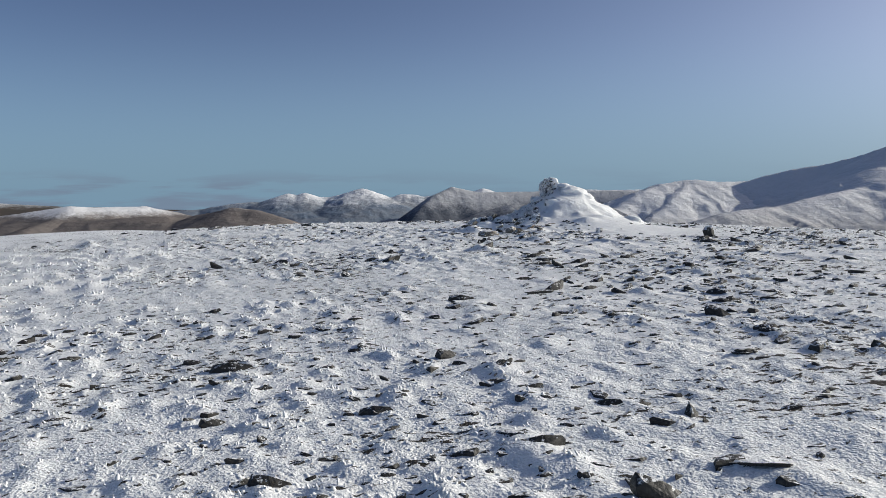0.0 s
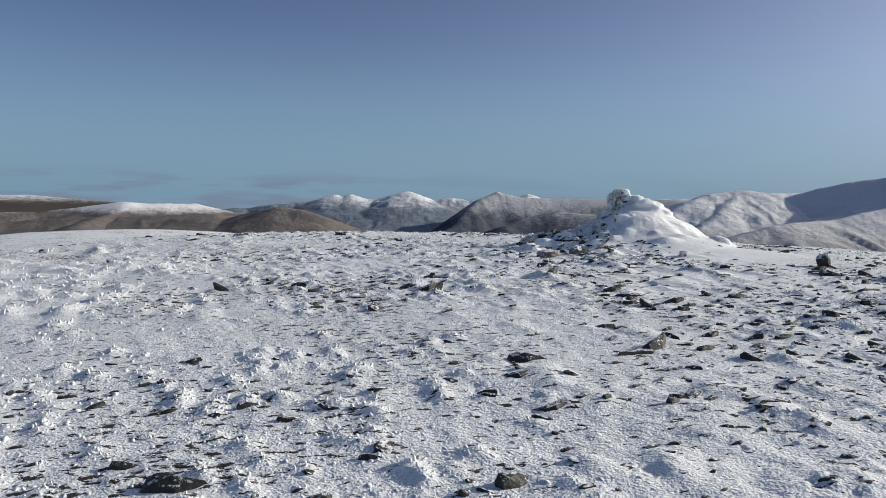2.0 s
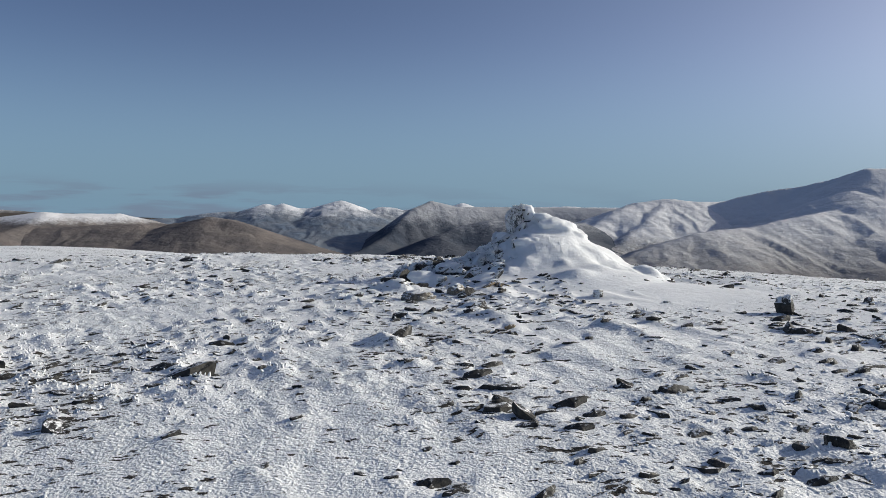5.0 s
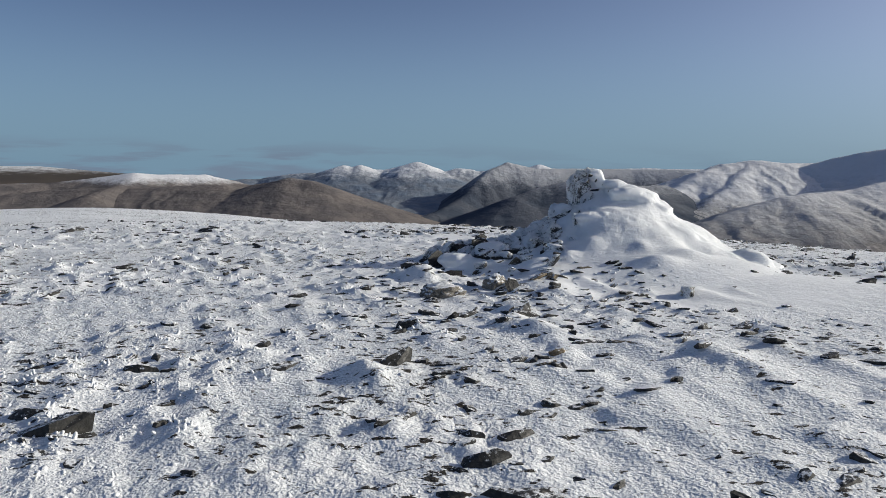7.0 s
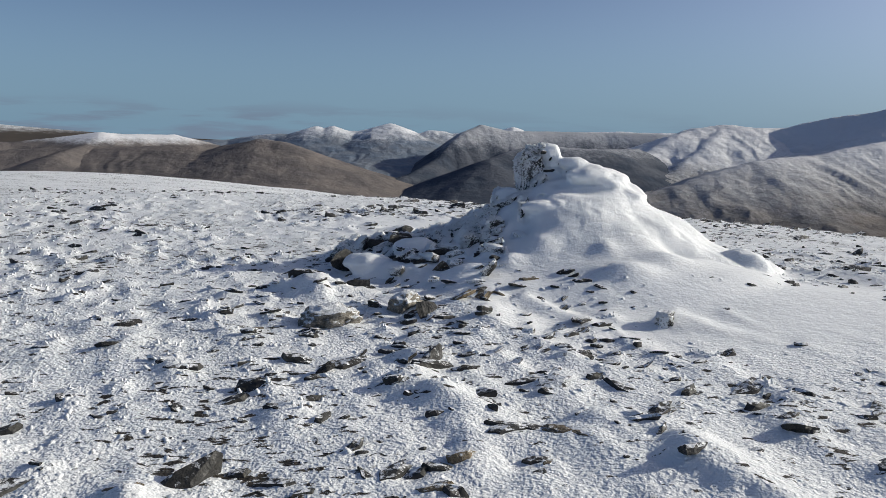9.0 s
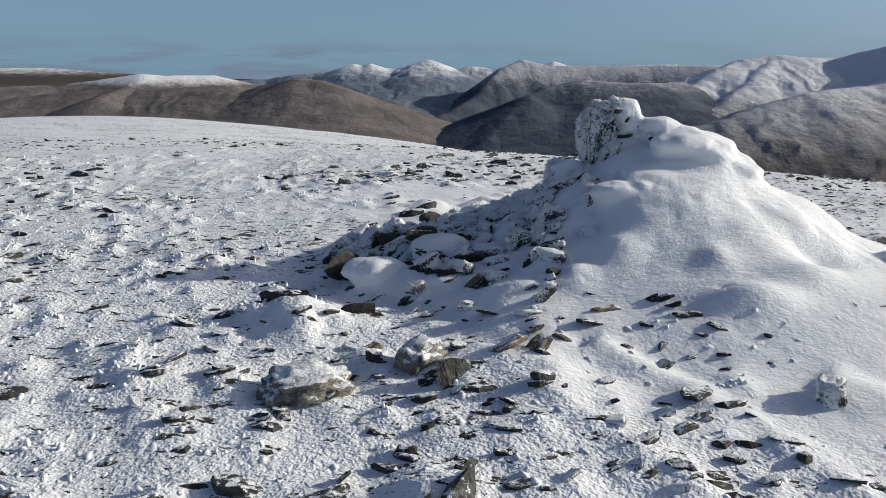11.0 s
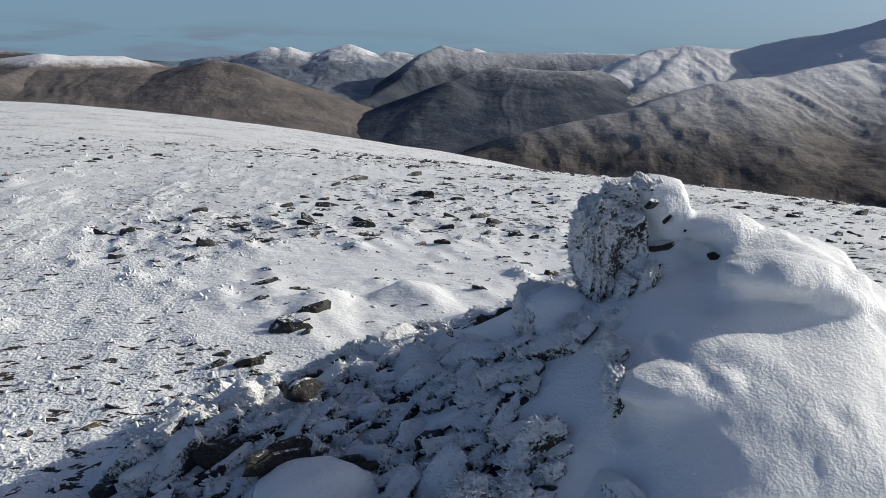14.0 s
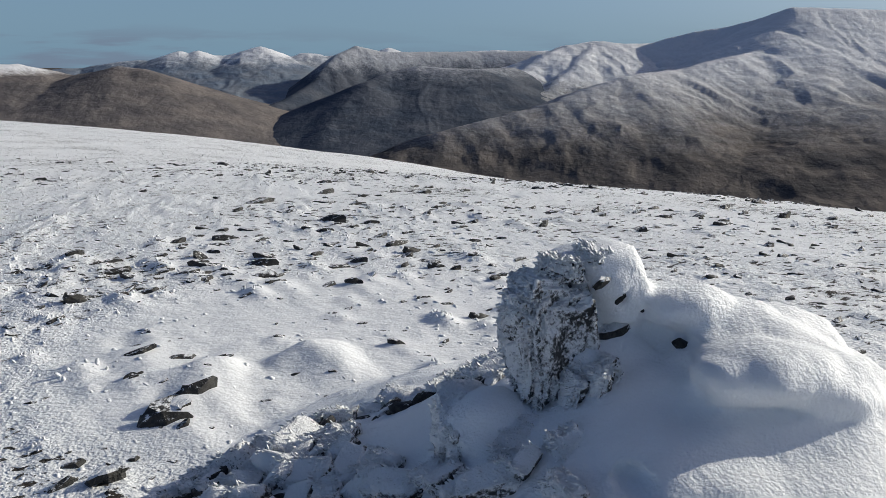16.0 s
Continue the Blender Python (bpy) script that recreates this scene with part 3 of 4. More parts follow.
BROWN_A, BROWN_B = (0.15, 0.137, 0.135, 1), (0.225, 0.198, 0.183, 1)
# heather darkened and blued: hill shade and haze are put into the base colour
SHADE_BLUE_A, SHADE_BLUE_B = (0.075, 0.09, 0.118, 1), (0.13, 0.14, 0.163, 1)
# far range: distance haze is mixed into the blue of its bare slopes
FAR_HAZE_SNOW = mountain_material("far_hazed_snow_range", -97, -12, (0.18, 0.225, 0.29, 1), (0.25, 0.275, 0.31, 1), 0.7, 0.88)
MOOR_HILL = mountain_material("brown_moor_hill", -120, -72, BROWN_A, BROWN_B, 0.35, 0.9)
HEATHER_HILL = mountain_material("rounded_heather_hill", -85, -25, BROWN_A, BROWN_B, 0.35, 0.6)
SHADED_HILL = mountain_material("shade_blue_heather_hill", -140, -30, SHADE_BLUE_A, SHADE_BLUE_B, 0.8, 0.5)
CRAG_HILL = mountain_material("craggy_snow_hill", -300, -90, (0.11, 0.115, 0.125, 1), (0.19, 0.185, 0.18, 1), 1.5, 0.85)
SPUR_HILL = mountain_material("snowy_spur", -350, 0, (0.10, 0.093, 0.09, 1), (0.185, 0.162, 0.145, 1), 0.8, 0.88)

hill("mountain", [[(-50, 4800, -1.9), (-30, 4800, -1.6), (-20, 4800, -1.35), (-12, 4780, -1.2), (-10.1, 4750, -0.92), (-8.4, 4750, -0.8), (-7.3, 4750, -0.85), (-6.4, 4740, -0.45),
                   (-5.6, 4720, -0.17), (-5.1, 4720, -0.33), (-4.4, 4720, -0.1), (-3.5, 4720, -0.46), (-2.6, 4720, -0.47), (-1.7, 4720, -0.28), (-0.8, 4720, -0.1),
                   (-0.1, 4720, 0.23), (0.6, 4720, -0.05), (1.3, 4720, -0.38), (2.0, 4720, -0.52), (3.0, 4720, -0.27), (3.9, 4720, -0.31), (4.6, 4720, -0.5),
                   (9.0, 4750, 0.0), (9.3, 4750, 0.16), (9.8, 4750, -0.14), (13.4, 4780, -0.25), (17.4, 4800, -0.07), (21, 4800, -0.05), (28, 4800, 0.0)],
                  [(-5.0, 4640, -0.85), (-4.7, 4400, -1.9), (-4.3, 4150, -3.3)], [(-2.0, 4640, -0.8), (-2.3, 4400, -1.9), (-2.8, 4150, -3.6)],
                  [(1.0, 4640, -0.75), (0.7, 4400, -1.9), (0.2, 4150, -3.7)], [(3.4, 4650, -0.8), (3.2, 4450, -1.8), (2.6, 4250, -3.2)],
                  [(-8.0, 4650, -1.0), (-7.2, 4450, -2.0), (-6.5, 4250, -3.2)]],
     FAR_HAZE_SNOW, "distant range of snow-capped peaks on the skyline, its spurs coloured blue as haze", (0.44, 0.6, 0.6, 0.6, 0.6, 0.5), 900, 0.75, 0.0, (-50, 30), (3700, 4960), 560, 80, 70)
hill("mountain", [[(-60, 4250, -2.4), (-40, 4250, -2.0), (-26.1, 4200, -1.52), (-22.7, 4150, -1.11), (-20.6, 4100, -0.81), (-19.2, 4120, -0.94), (-15.9, 4200, -0.89), (-13.7, 4200, -1.36),
                   (-12.1, 4150, -1.7)], [(-20.6, 4100, -0.81), (-21.4, 3950, -1.6), (-23.5, 3700, -2.3)]],
     MOOR_HILL, "flat-topped brown moor hill with a snow cap", (0.40, 0.42), 1500, 0.5, 3.0, (-60, 2), (2700, 4700), 300, 70)
hill("mountain", [[(-28, 4000, -2.2), (-22, 3900, -1.9), (-18, 3800, -1.75), (-14.5, 3740, -1.7)],
                  [(-12, 3660, -1.56), (-11.3, 3650, -1.44), (-9.7, 3600, -1.09), (-8.2, 3560, -1.26), (-7.3, 3520, -1.86), (-6.1, 3470, -2.72), (-4.5, 3420, -3.61), (-3.7, 3400, -3.97),
                   (-2, 3360, -4.6)]],
     HEATHER_HILL, "rounded brown heather hill with a dusting of snow", (0.30, 0.40), 1500, 0.4, 9.0, (-34, 6), (2500, 4300), 280, 90)
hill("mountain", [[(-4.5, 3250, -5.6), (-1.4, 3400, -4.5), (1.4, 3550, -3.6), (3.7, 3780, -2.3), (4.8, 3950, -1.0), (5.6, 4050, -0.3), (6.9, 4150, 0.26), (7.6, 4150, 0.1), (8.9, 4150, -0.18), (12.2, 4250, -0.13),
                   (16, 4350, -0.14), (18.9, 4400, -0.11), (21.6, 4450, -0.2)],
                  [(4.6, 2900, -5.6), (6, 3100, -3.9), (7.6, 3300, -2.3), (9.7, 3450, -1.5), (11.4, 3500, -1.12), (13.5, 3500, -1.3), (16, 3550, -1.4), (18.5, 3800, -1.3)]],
     SHADED_HILL, "heather hill coloured dark blue for shade and haze, with snow on its upper crags", (0.80, 0.46), 1400, 0.22, 15.0, (-10, 30), (2300, 4700), 300, 110, 90)
hill("mountain", [[(12.6, 2850, -6.3), (14.1, 3100, -4.7), (16.1, 3400, -2.75), (19.4, 3850, -1.38), (21.4, 4150, -0.15), (22.6, 4300, 0.35), (24.6, 4400, 0.62), (25.4, 4420, 0.57), (26.6, 4450, 0.42), (29, 4600, 0.4)],
                  [(24.6, 4400, 0.62), (23.2, 3900, -1.2), (20.5, 3450, -3.2)]],
     CRAG_HILL, "craggy hill with broken snow between its rocks", (0.42, 0.42), 1500, 1.0, 21.0, (6, 34), (2300, 4700), 270, 115, 60)
hill("mountain", [[(26.0, 4250, -1.9), (26.7, 4350, -0.87), (27.4, 4400, 0.14), (29.7, 4450, 0.81), (31.6, 4450, 1.26), (33.4, 4450, 1.5), (34.8, 4400, 1.84), (36.9, 4330, 2.34), (37.65, 4300, 2.75),
                   (40.8, 4450, 2.6), (43, 4600, 2.45), (46, 4850, 2.2)],
                  [(37.65, 4300, 2.75), (36.8, 4050, 1.24), (36.1, 3850, 0.08), (34, 3600, -0.58), (30.4, 3350, -1.38), (26.9, 3100, -1.9), (24.5, 2950, -2.65), (21.7, 2800, -3.74), (17.1, 2650, -5.12),
                   (13.3, 2550, -6.1), (9.8, 2430, -7.8), (4, 2350, -10)]],
     SPUR_HILL, "snow-covered mountain with a long ridge, a near spur and gullies", (0.60, 0.43), 1900, 0.85, 27.0, (-2, 58), (1900, 4960), 460, 160, 62)


# ---- stones ----
def slab_bm(seed, thick=0.10, layers=(1, 2, 2, 3), corners=(7, 10)):
    """A piece of split schist: a few jagged plates lying on one another."""
    rnd = random.Random(seed)
    bm = bmesh.new()
    z = -thick
    size = 1.0
    for layer in range(rnd.choice(layers)):
        n = rnd.randint(*corners)
        cx, cy = rnd.uniform(-0.08, 0.08) * layer, rnd.uniform(-0.06, 0.06) * layer
        h = thick * rnd.uniform(0.8, 1.5)
        tx, ty = rnd.uniform(-0.10, 0.10), rnd.uniform(-0.10, 0.10)
        wide = rnd.uniform(0.5, 0.8)
        angles = sorted(2 * math.pi * (k + rnd.uniform(-0.35, 0.35)) / n for k in range(n))
        low, mid, top = [], [], []
        for a in angles:
            r = 0.5 * size * rnd.uniform(0.72, 1.08)
            x, y = r * math.cos(a), r * wide * math.sin(a)
            low.append(bm.verts.new((cx + x * 0.95, cy + y * 0.95, z - 0.02)))
            mid.append(bm.verts.new((cx + x * rnd.uniform(0.98, 1.06), cy + y * rnd.uniform(0.98, 1.06), z + h * rnd.uniform(0.4, 0.7) + x * tx + y * ty)))
            top.append(bm.verts.new((cx + x * rnd.uniform(0.72, 0.96), cy + y * rnd.uniform(0.72, 0.96), z + h * rnd.uniform(0.85, 1.1) + x * tx + y * ty)))
        peak = bm.verts.new((cx + rnd.uniform(-0.12, 0.12), cy + rnd.uniform(-0.1, 0.1), z + h * rnd.uniform(1.0, 1.25)))
        for k in range(n):
            j = (k + 1) % n
            bm.faces.new((low[k], low[j], mid[j], mid[k]))
            bm.faces.new((mid[k], mid[j], top[j], top[k]))
            bm.faces.new((top[k], top[j], peak))
        bm.faces.new(low[::-1])
        z += h * 0.85
        size *= rnd.uniform(0.6, 0.9)
    return bm


STONE_MESHES = []
for k in range(14):
    ob = from_bm("stone", slab_bm(100 + k, 0.07 + 0.02 * (k % 4), (1, 1, 2, 2), (9, 13)), STONE, smooth=False)
    STONE_MESHES.append(ob.data)
    bpy.data.objects.remove(ob)
BROWN_MESHES = [me.copy() for me in STONE_MESHES]
for me in BROWN_MESHES:
    me.materials[0] = BROWN_STONE
# where the brown stones lie among the dark ones
BROWN_AT = [(-2.46, -4.3), (-1.2, -5.1), (-1.17, -4.1), (-0.82, -1.7), (-2.33, 0.88), (-2.2, -1.95), (-2.0, 0.76), (-3.61, -2.84), (-0.69, -3.91), (-6.49, -5.86)]


def rough_bm(seed, detail=4, box=0.55, ribs=0.10):
    """A block wholly plastered with rime: rounded corners, feathers standing out of its faces."""
    rnd = random.Random(seed)
    bm = bmesh.new()
    bmesh.ops.create_icosphere(bm, subdivisions=detail, radius=1.0)
    off = Vector((rnd.uniform(0, 50), rnd.uniform(0, 50), 0))
    for v in bm.verts:
        c = v.co.copy()
        p = Vector((math.copysign(abs(k) ** box, k) for k in c)) * 0.46
        p *= 1 + 0.24 * noise.noise(c * 1.6 + off) + 0.12 * noise.noise(c * 3.6 + off)
        rib = 1 - abs(2 * noise.noise(Vector((c.x * 7, c.y * 7, c.z * 3)) + off))
        p *= 1 + ribs * (rib - 0.4) + 0.05 * noise.noise(c * 17 + off)
        v.co = p
    return bm


ROUGH, PLATES, RIMED_MESHES = [], [], []
for k in range(4):
    ob = from_bm("stone", rough_bm(400 + k, 5 if k == 0 else 4, 0.55, 0.17), RIMED)
    ROUGH.append(ob.data)
    bpy.data.objects.remove(ob)
for k in range(8):
    ob = from_bm("stone", slab_bm(440 + k, 0.11, (1, 1, 2), (8, 11)), RIMED, smooth=False)
    PLATES.append(ob.data)
    bpy.data.objects.remove(ob)
for k in range(10):
    ob = from_bm("stone", rough_bm(460 + k, 3, 0.40, 0.10), RIMED)
    for v in ob.data.vertices:
        v.co.y *= 0.66
        v.co.z *= 0.34 + 0.07 * (k % 4)
    RIMED_MESHES.append(ob.data)
    bpy.data.objects.remove(ob)


BLOCKS = []
for k in range(2):
    bm = rough_bm(490 + k, 4, 0.75, 0.26)
    ob = from_bm("stone", bm, PALE_STONE)
    BLOCKS.append(ob.data)
    bpy.data.objects.remove(ob)


def lay_stone(x, y, w, k, name="stone"):
    rnd = random.Random(int(1000 * x) * 7919 + int(1000 * y))
    by_cairn = -2.9 < x < 0.3 and -2.9 < y < -0.5
    rimed = by_cairn and rnd.random() < 0.2 and w < 0.25
    brown = any(math.hypot(x - p, y - q) < 0.22 for p, q in BROWN_AT)
    ob = new(name, PLATES[k % 8] if rimed else (BROWN_MESHES if brown else STONE_MESHES)[k % 14])
    z = surface(x, y)
    tilt = rnd.uniform(10, 35) if by_cairn else rnd.uniform(4, 22)
    tall = rnd.uniform(1.0, 1.5) if rimed else rnd.uniform(0.8, 1.5) * (0.62 if w > 0.2 else 1.0)
    ob.matrix_world = Matrix.LocRotScale((x, y, z - (-0.03 if by_cairn else 0.045) * w), Euler((radians(rnd.uniform(-tilt, tilt) - 7), radians(rnd.uniform(-tilt, tilt) - 6), radians(rnd.uniform(-45, 45)))),
                                         (w * 1.1, w * rnd.uniform(0.8, 1.2), w * tall))
    if rimed:
        label = "flat schist stone dusted with white rime near the cairn"
    elif brown:
        label = "brown weathered stone, frosted at its edges, set in the snow"
    elif w > 0.24:
        label = "large dark schist slab half sunk in wind-packed snow"
    elif w > 0.15:
        label = "dark flat stone with frost on top, set in the snow"
    else:
        label = "small dark stone poking out of the snow"
    return tagged(ob, label, "stone", "stones lying in the snow")


# ---- the cairn ----
# centre and radii of the snow pillows on the heap
PILLOWS_TOP = [
    (0.085, 0.38, 0.945, 0.115, 0.13, 0.115), (0.05, 0.40, 1.015, 0.13, 0.12, 0.042), (-0.05, 0.41, 1.0, 0.08, 0.10, 0.035), (0.10, 0.335, 0.845, 0.06, 0.06, 0.05),
    (0.29, 0.30, 0.87, 0.18, 0.12, 0.065), (0.42, 0.30, 0.80, 0.20, 0.15, 0.085), (0.60, 0.30, 0.70, 0.26, 0.22, 0.135), (0.77, 0.22, 0.53, 0.25, 0.26, 0.16),
    (0.24, -0.01, 0.775, 0.09, 0.09, 0.06), (0.38, 0.01, 0.775, 0.19, 0.15, 0.075), (0.54, 0.05, 0.69, 0.22, 0.19, 0.12), (0.06, 0.36, 0.66, 0.22, 0.2, 0.13), (0.05, 0.44, 0.84, 0.13, 0.11, 0.17), (0.15, 0.42, 0.84, 0.16, 0.10, 0.11), (0.45, 0.17, 0.72, 0.27, 0.20, 0.13), (0.70, 0.10, 0.56, 0.26, 0.26, 0.14),
    (-0.14, -0.31, 0.505, 0.17, 0.13, 0.07), (0.02, -0.345, 0.545, 0.06, 0.06, 0.04), (-0.32, 0.32, 0.52, 0.16, 0.14, 0.11),
]
PILLOWS_FRONT = [
    (1.62, -0.58, -0.02, 0.30, 0.27, 0.20), (1.88, -0.25, -0.07, 0.28, 0.26, 0.12), (-1.66, -0.36, 0.0, 0.22, 0.16, 0.09), (-1.24, -0.16, 0.10, 0.20, 0.15, 0.11),
]
# places where the wind has scooped the snow: centre, radii, depth
SCOOPS = [
    (0.06, 0.20, 0.81, 0.11, 0.12, 0.030, 0.14), (0.235, 0.13, 0.80, 0.035, 0.10, 0.03, 0.06), (0.14, 0.05, 0.745, 0.04, 0.06, 0.012, 0.03),
    (-0.09, -0.17, 0.585, 0.05, 0.08, 0.05, 0.09), (-0.129, -0.37, 0.51, 0.022, 0.03, 0.022, 0.03),
    (0.066, 0.25, 0.91, 0.016, 0.04, 0.02, 0.04), (0.148, 0.25, 0.87, 0.02, 0.05, 0.018, 0.04), (-0.28, -0.38, 0.42, 0.05, 0.09, 0.06, 0.06), (0.30, -0.08, 0.69, 0.16, 0.10, 0.02, 0.04),
]
# bare and half-buried stones of the cairn: place, size, turn; above 0.5 m, dark plates added as the tower's shaded
# holes
STONES_AND_HOLES = [
    (0.06, 0.32, 0.805, 0.18, 0.12, 0.30, 6, 0, 10), (0.0, 0.245, 0.985, 0.075, 0.05, 0.2, 40, 0, 30), (0.148, 0.29, 0.868, 0.03, 0.03, 0.12, 30, 30, 0),
    (0.066, 0.275, 0.912, 0.025, 0.03, 0.1, 30, 30, 0), (0.235, 0.19, 0.792, 0.07, 0.05, 0.2, 30, 40, 0), (-0.12, 0.30, 0.56, 0.18, 0.14, 0.4, 8, 0, 12),
    (-0.09, -0.10, 0.53, 0.05, 0.04, 0.2, 60, 0, 40), (-0.36, -1.29, 0.06, 0.25, 0.15, 0.40, 24, 0, 8), (-0.42, -1.12, 0.15, 0.12, 0.10, 0.3, 12, 0, -10),
    (-0.12, -1.26, 0.10, 0.06, 0.10, 0.6, 60, 0, 70), (-0.06, -1.33, 0.08, 0.06, 0.09, 0.4, 60, 0, 50), (-0.50, -1.53, 0.0, 0.20, 0.16, 0.6, 30, 0, 20),
    (-0.34, -0.52, 0.265, 0.30, 0.13, 0.45, 12, 14, -66), (-0.73, -1.11, 0.10, 0.11, 0.10, 1.1, 50, 0, 30), (-0.88, -0.55, 0.14, 0.24, 0.14, 0.5, 10, 8, 0),
    (-1.015, -0.74, 0.11, 0.13, 0.12, 0.8, 40, 20, 40), (-1.96, -0.24, -0.03, 0.12, 0.26, 0.5, 0, 60, 10), (-1.86, -0.16, 0.06, 0.16, 0.12, 0.5, 20, 30, -30),
    (-1.40, -0.34, 0.10, 0.30, 0.09, 0.5, 40, 0, -30), (-1.12, -0.46, 0.13, 0.30, 0.09, 0.5, 40, 0, 10), (-1.42, 0.0, 0.16, 0.10, 0.20, 0.6, 0, 55, 20),
    (-1.76, -0.72, -0.06, 0.20, 0.12, 0.4, 10, 0, 0), (-2.16, -0.46, -0.20, 0.22, 0.16, 0.5, 12, 0, 12), (-1.56, -0.96, -0.08, 0.22, 0.12, 0.6, 30, 0, 40),
]


def build_cairn():
    cairn = new("summit_cairn")
    tagged(cairn, "stone summit cairn plastered with smooth wind-blown snow and rime", "cairn")
    xs, ys = np.arange(-2.45, 2.7, 0.03), np.arange(-2.05, 2.0, 0.03)
    X, Y = np.meshgrid(xs, ys, indexing='ij')
    bare = np.clip((-X - 0.15) / 0.25, 0, 1) * np.clip((Y + 0.15 - 0.45 * X + 0.05) / 0.25, 0, 1)
    Z = heap(X, Y) - 0.012 * bare + 0.055 * (fbm(X / 0.38 + 5, Y / 0.38, 2) - 0.5) + 0.02 * (fbm(X / 0.13, Y / 0.13, 2) - 0.5)
    base = dome(X, Y) - 0.25
    Z = np.maximum(Z, base + 0.02)
    n, m = len(xs), len(ys)
    top = np.stack([X, Y, Z], -1).reshape(-1, 3)
    bot = np.stack([X, Y, base - 0.1], -1).reshape(-1, 3)
    idx = np.arange(n * m).reshape(n, m)
    q = np.stack([idx[:-1, :-1], idx[1:, :-1], idx[1:, 1:], idx[:-1, 1:]], -1).reshape(-1, 4)
    ring = np.concatenate([idx[:, 0], idx[-1, 1:], idx[-2::-1, -1], idx[0, -2:0:-1]])
    nxt = np.roll(ring, -1)
    side = np.stack([ring + n * m, nxt + n * m, nxt, ring], -1)
    me = mesh_arrays("snow_cover", np.concatenate([top, bot]), np.concatenate([q, q[:, ::-1] + n * m, side]), SNOW)
    bm = bmesh.new()
    bm.from_mesh(me)
    under = {0: -0.85, 4: -0.6, 8: -0.75, 9: -0.8, 16: -0.5}              # pillows with a flat, overhanging underside
    for k, (x, y, z, a, b, c) in enumerate(PILLOWS_TOP + PILLOWS_FRONT):
        got = bmesh.ops.create_icosphere(bm, subdivisions=3, radius=1.0)
        for v in got["verts"]:
            w = 1 + 0.20 * noise.noise(v.co * 1.7 + Vector((k * 3.1, 0, 0))) + 0.06 * noise.noise(v.co * 4.5 + Vector((k * 3.1, 0, 0)))
            v.co = Vector((x + v.co.x * a * w, y + v.co.y * b * w, z + max(v.co.z, under.get(k, -1.0)) * c * w))
    snow = part("snow_cover", bm, SNOW, cairn, "smooth white snow moulded by the wind")
    bpy.data.meshes.remove(me)
    mod = snow.modifiers.new("merge", 'REMESH')
    mod.mode, mod.voxel_size, mod.use_smooth_shade = 'VOXEL', 0.019, True
    mod = snow.modifiers.new("soften", 'SMOOTH')
    mod.factor, mod.iterations = 0.5, 5
    shape = bpy.data.meshes.new_from_object(snow.evaluated_get(bpy.context.evaluated_depsgraph_get()))
    snow.modifiers.clear()
    co = np.empty(len(shape.vertices) * 3, np.float32)
    shape.vertices.foreach_get("co", co)
    nrm = np.empty_like(co)
    shape.vertices.foreach_get("normal", nrm)
    co, nrm = co.reshape(-1, 3).astype(float), nrm.reshape(-1, 3)
    grain = np.array([noise.noise(Vector(c) * 9.0) * 0.0035 + noise.noise(Vector(c) * 30.0) * 0.0035 for c in co])
    co += nrm * grain[:, None]
    for x, y, z, a, b, c, deep in SCOOPS:
        q = np.clip(1 - ((co - (x, y, z)) ** 2 / (a * a, b * b, c * c)).sum(1), 0, 1)
        co += np.outer(q ** 0.7, (0.25 * deep, 0.95 * deep, -0.12 * deep))
    shape.vertices.foreach_set("co", co.astype(np.float32).ravel())
    shape.polygons.foreach_set("use_smooth", [True] * len(shape.polygons))
    shape.update()
    old, snow.data = snow.data, shape
    bpy.data.meshes.remove(old)
    snow.data.name = "snow_cover"
    tree = BVHTree.FromPolygons([tuple(c) for c in co], [tuple(f.vertices) for f in shape.polygons])

    def top(x, y):
        hit = tree.ray_cast(Vector((x, y, 3)), Vector((0, 0, -1)))[0]
        return hit.z if hit else -9.0

    variants, rimed = RIMED_MESHES, []

    def put(x, y, z, w, d, h, rx, ry, rz, mesh):
        if mesh in variants or mesh in ROUGH:
            rimed.append((mesh, Matrix.LocRotScale((x, y, z), Euler((radians(rx), radians(ry), radians(rz))), (w, d, h))))
        ob = new("stone", mesh)
        ob.parent = cairn
        ob.matrix_world = Matrix.LocRotScale((x, y, z), Euler((radians(rx), radians(ry), radians(rz))), (w, d, h))
        return ob

    # rime-covered slabs heaped on the shaded flank, sunk in drifted snow
    rnd = random.Random(11)
    made, tries, rubble = [], 0, []
    while len(made) < 250 and tries < 16000:
        tries += 1
        x, y = rnd.uniform(-1.95, -0.08), rnd.uniform(-0.75, 1.35)
        if y < -0.42 + 0.36 * max(0.0, -x - 0.55) + 0.12 * rnd.uniform(-1, 1) and not rnd.random() < 0.04:
            continue
        if y > 1.35 - 0.25 * abs(x + 0.7) or float(fbm(x / 0.45 + 31, y / 0.45, 2)) > 0.72:
            continue
        w = 0.065 + 0.14 * rnd.random() ** 1.5
        if any(math.hypot(x - p, y - q) < 0.36 * (w + v) for p, q, v in made):
            continue
        z = top(x, y)
        if (x > -0.34 and 0.12 < y < 0.62) or (x > -0.46 and y < 0.02) or z > 0.56 or math.hypot(x + 1.68, y + 0.38) < 0.34 or math.hypot(x + 1.24, y + 0.18) < 0.21:
            continue
        made.append((x, y, w))
        # a dark plate added under most slabs in place of their shadow gap
        if rnd.random() < 0.9:
            turn = Euler((radians(rnd.uniform(-20, 20)), radians(rnd.uniform(-30, 0)), radians(rnd.uniform(-60, 60))))
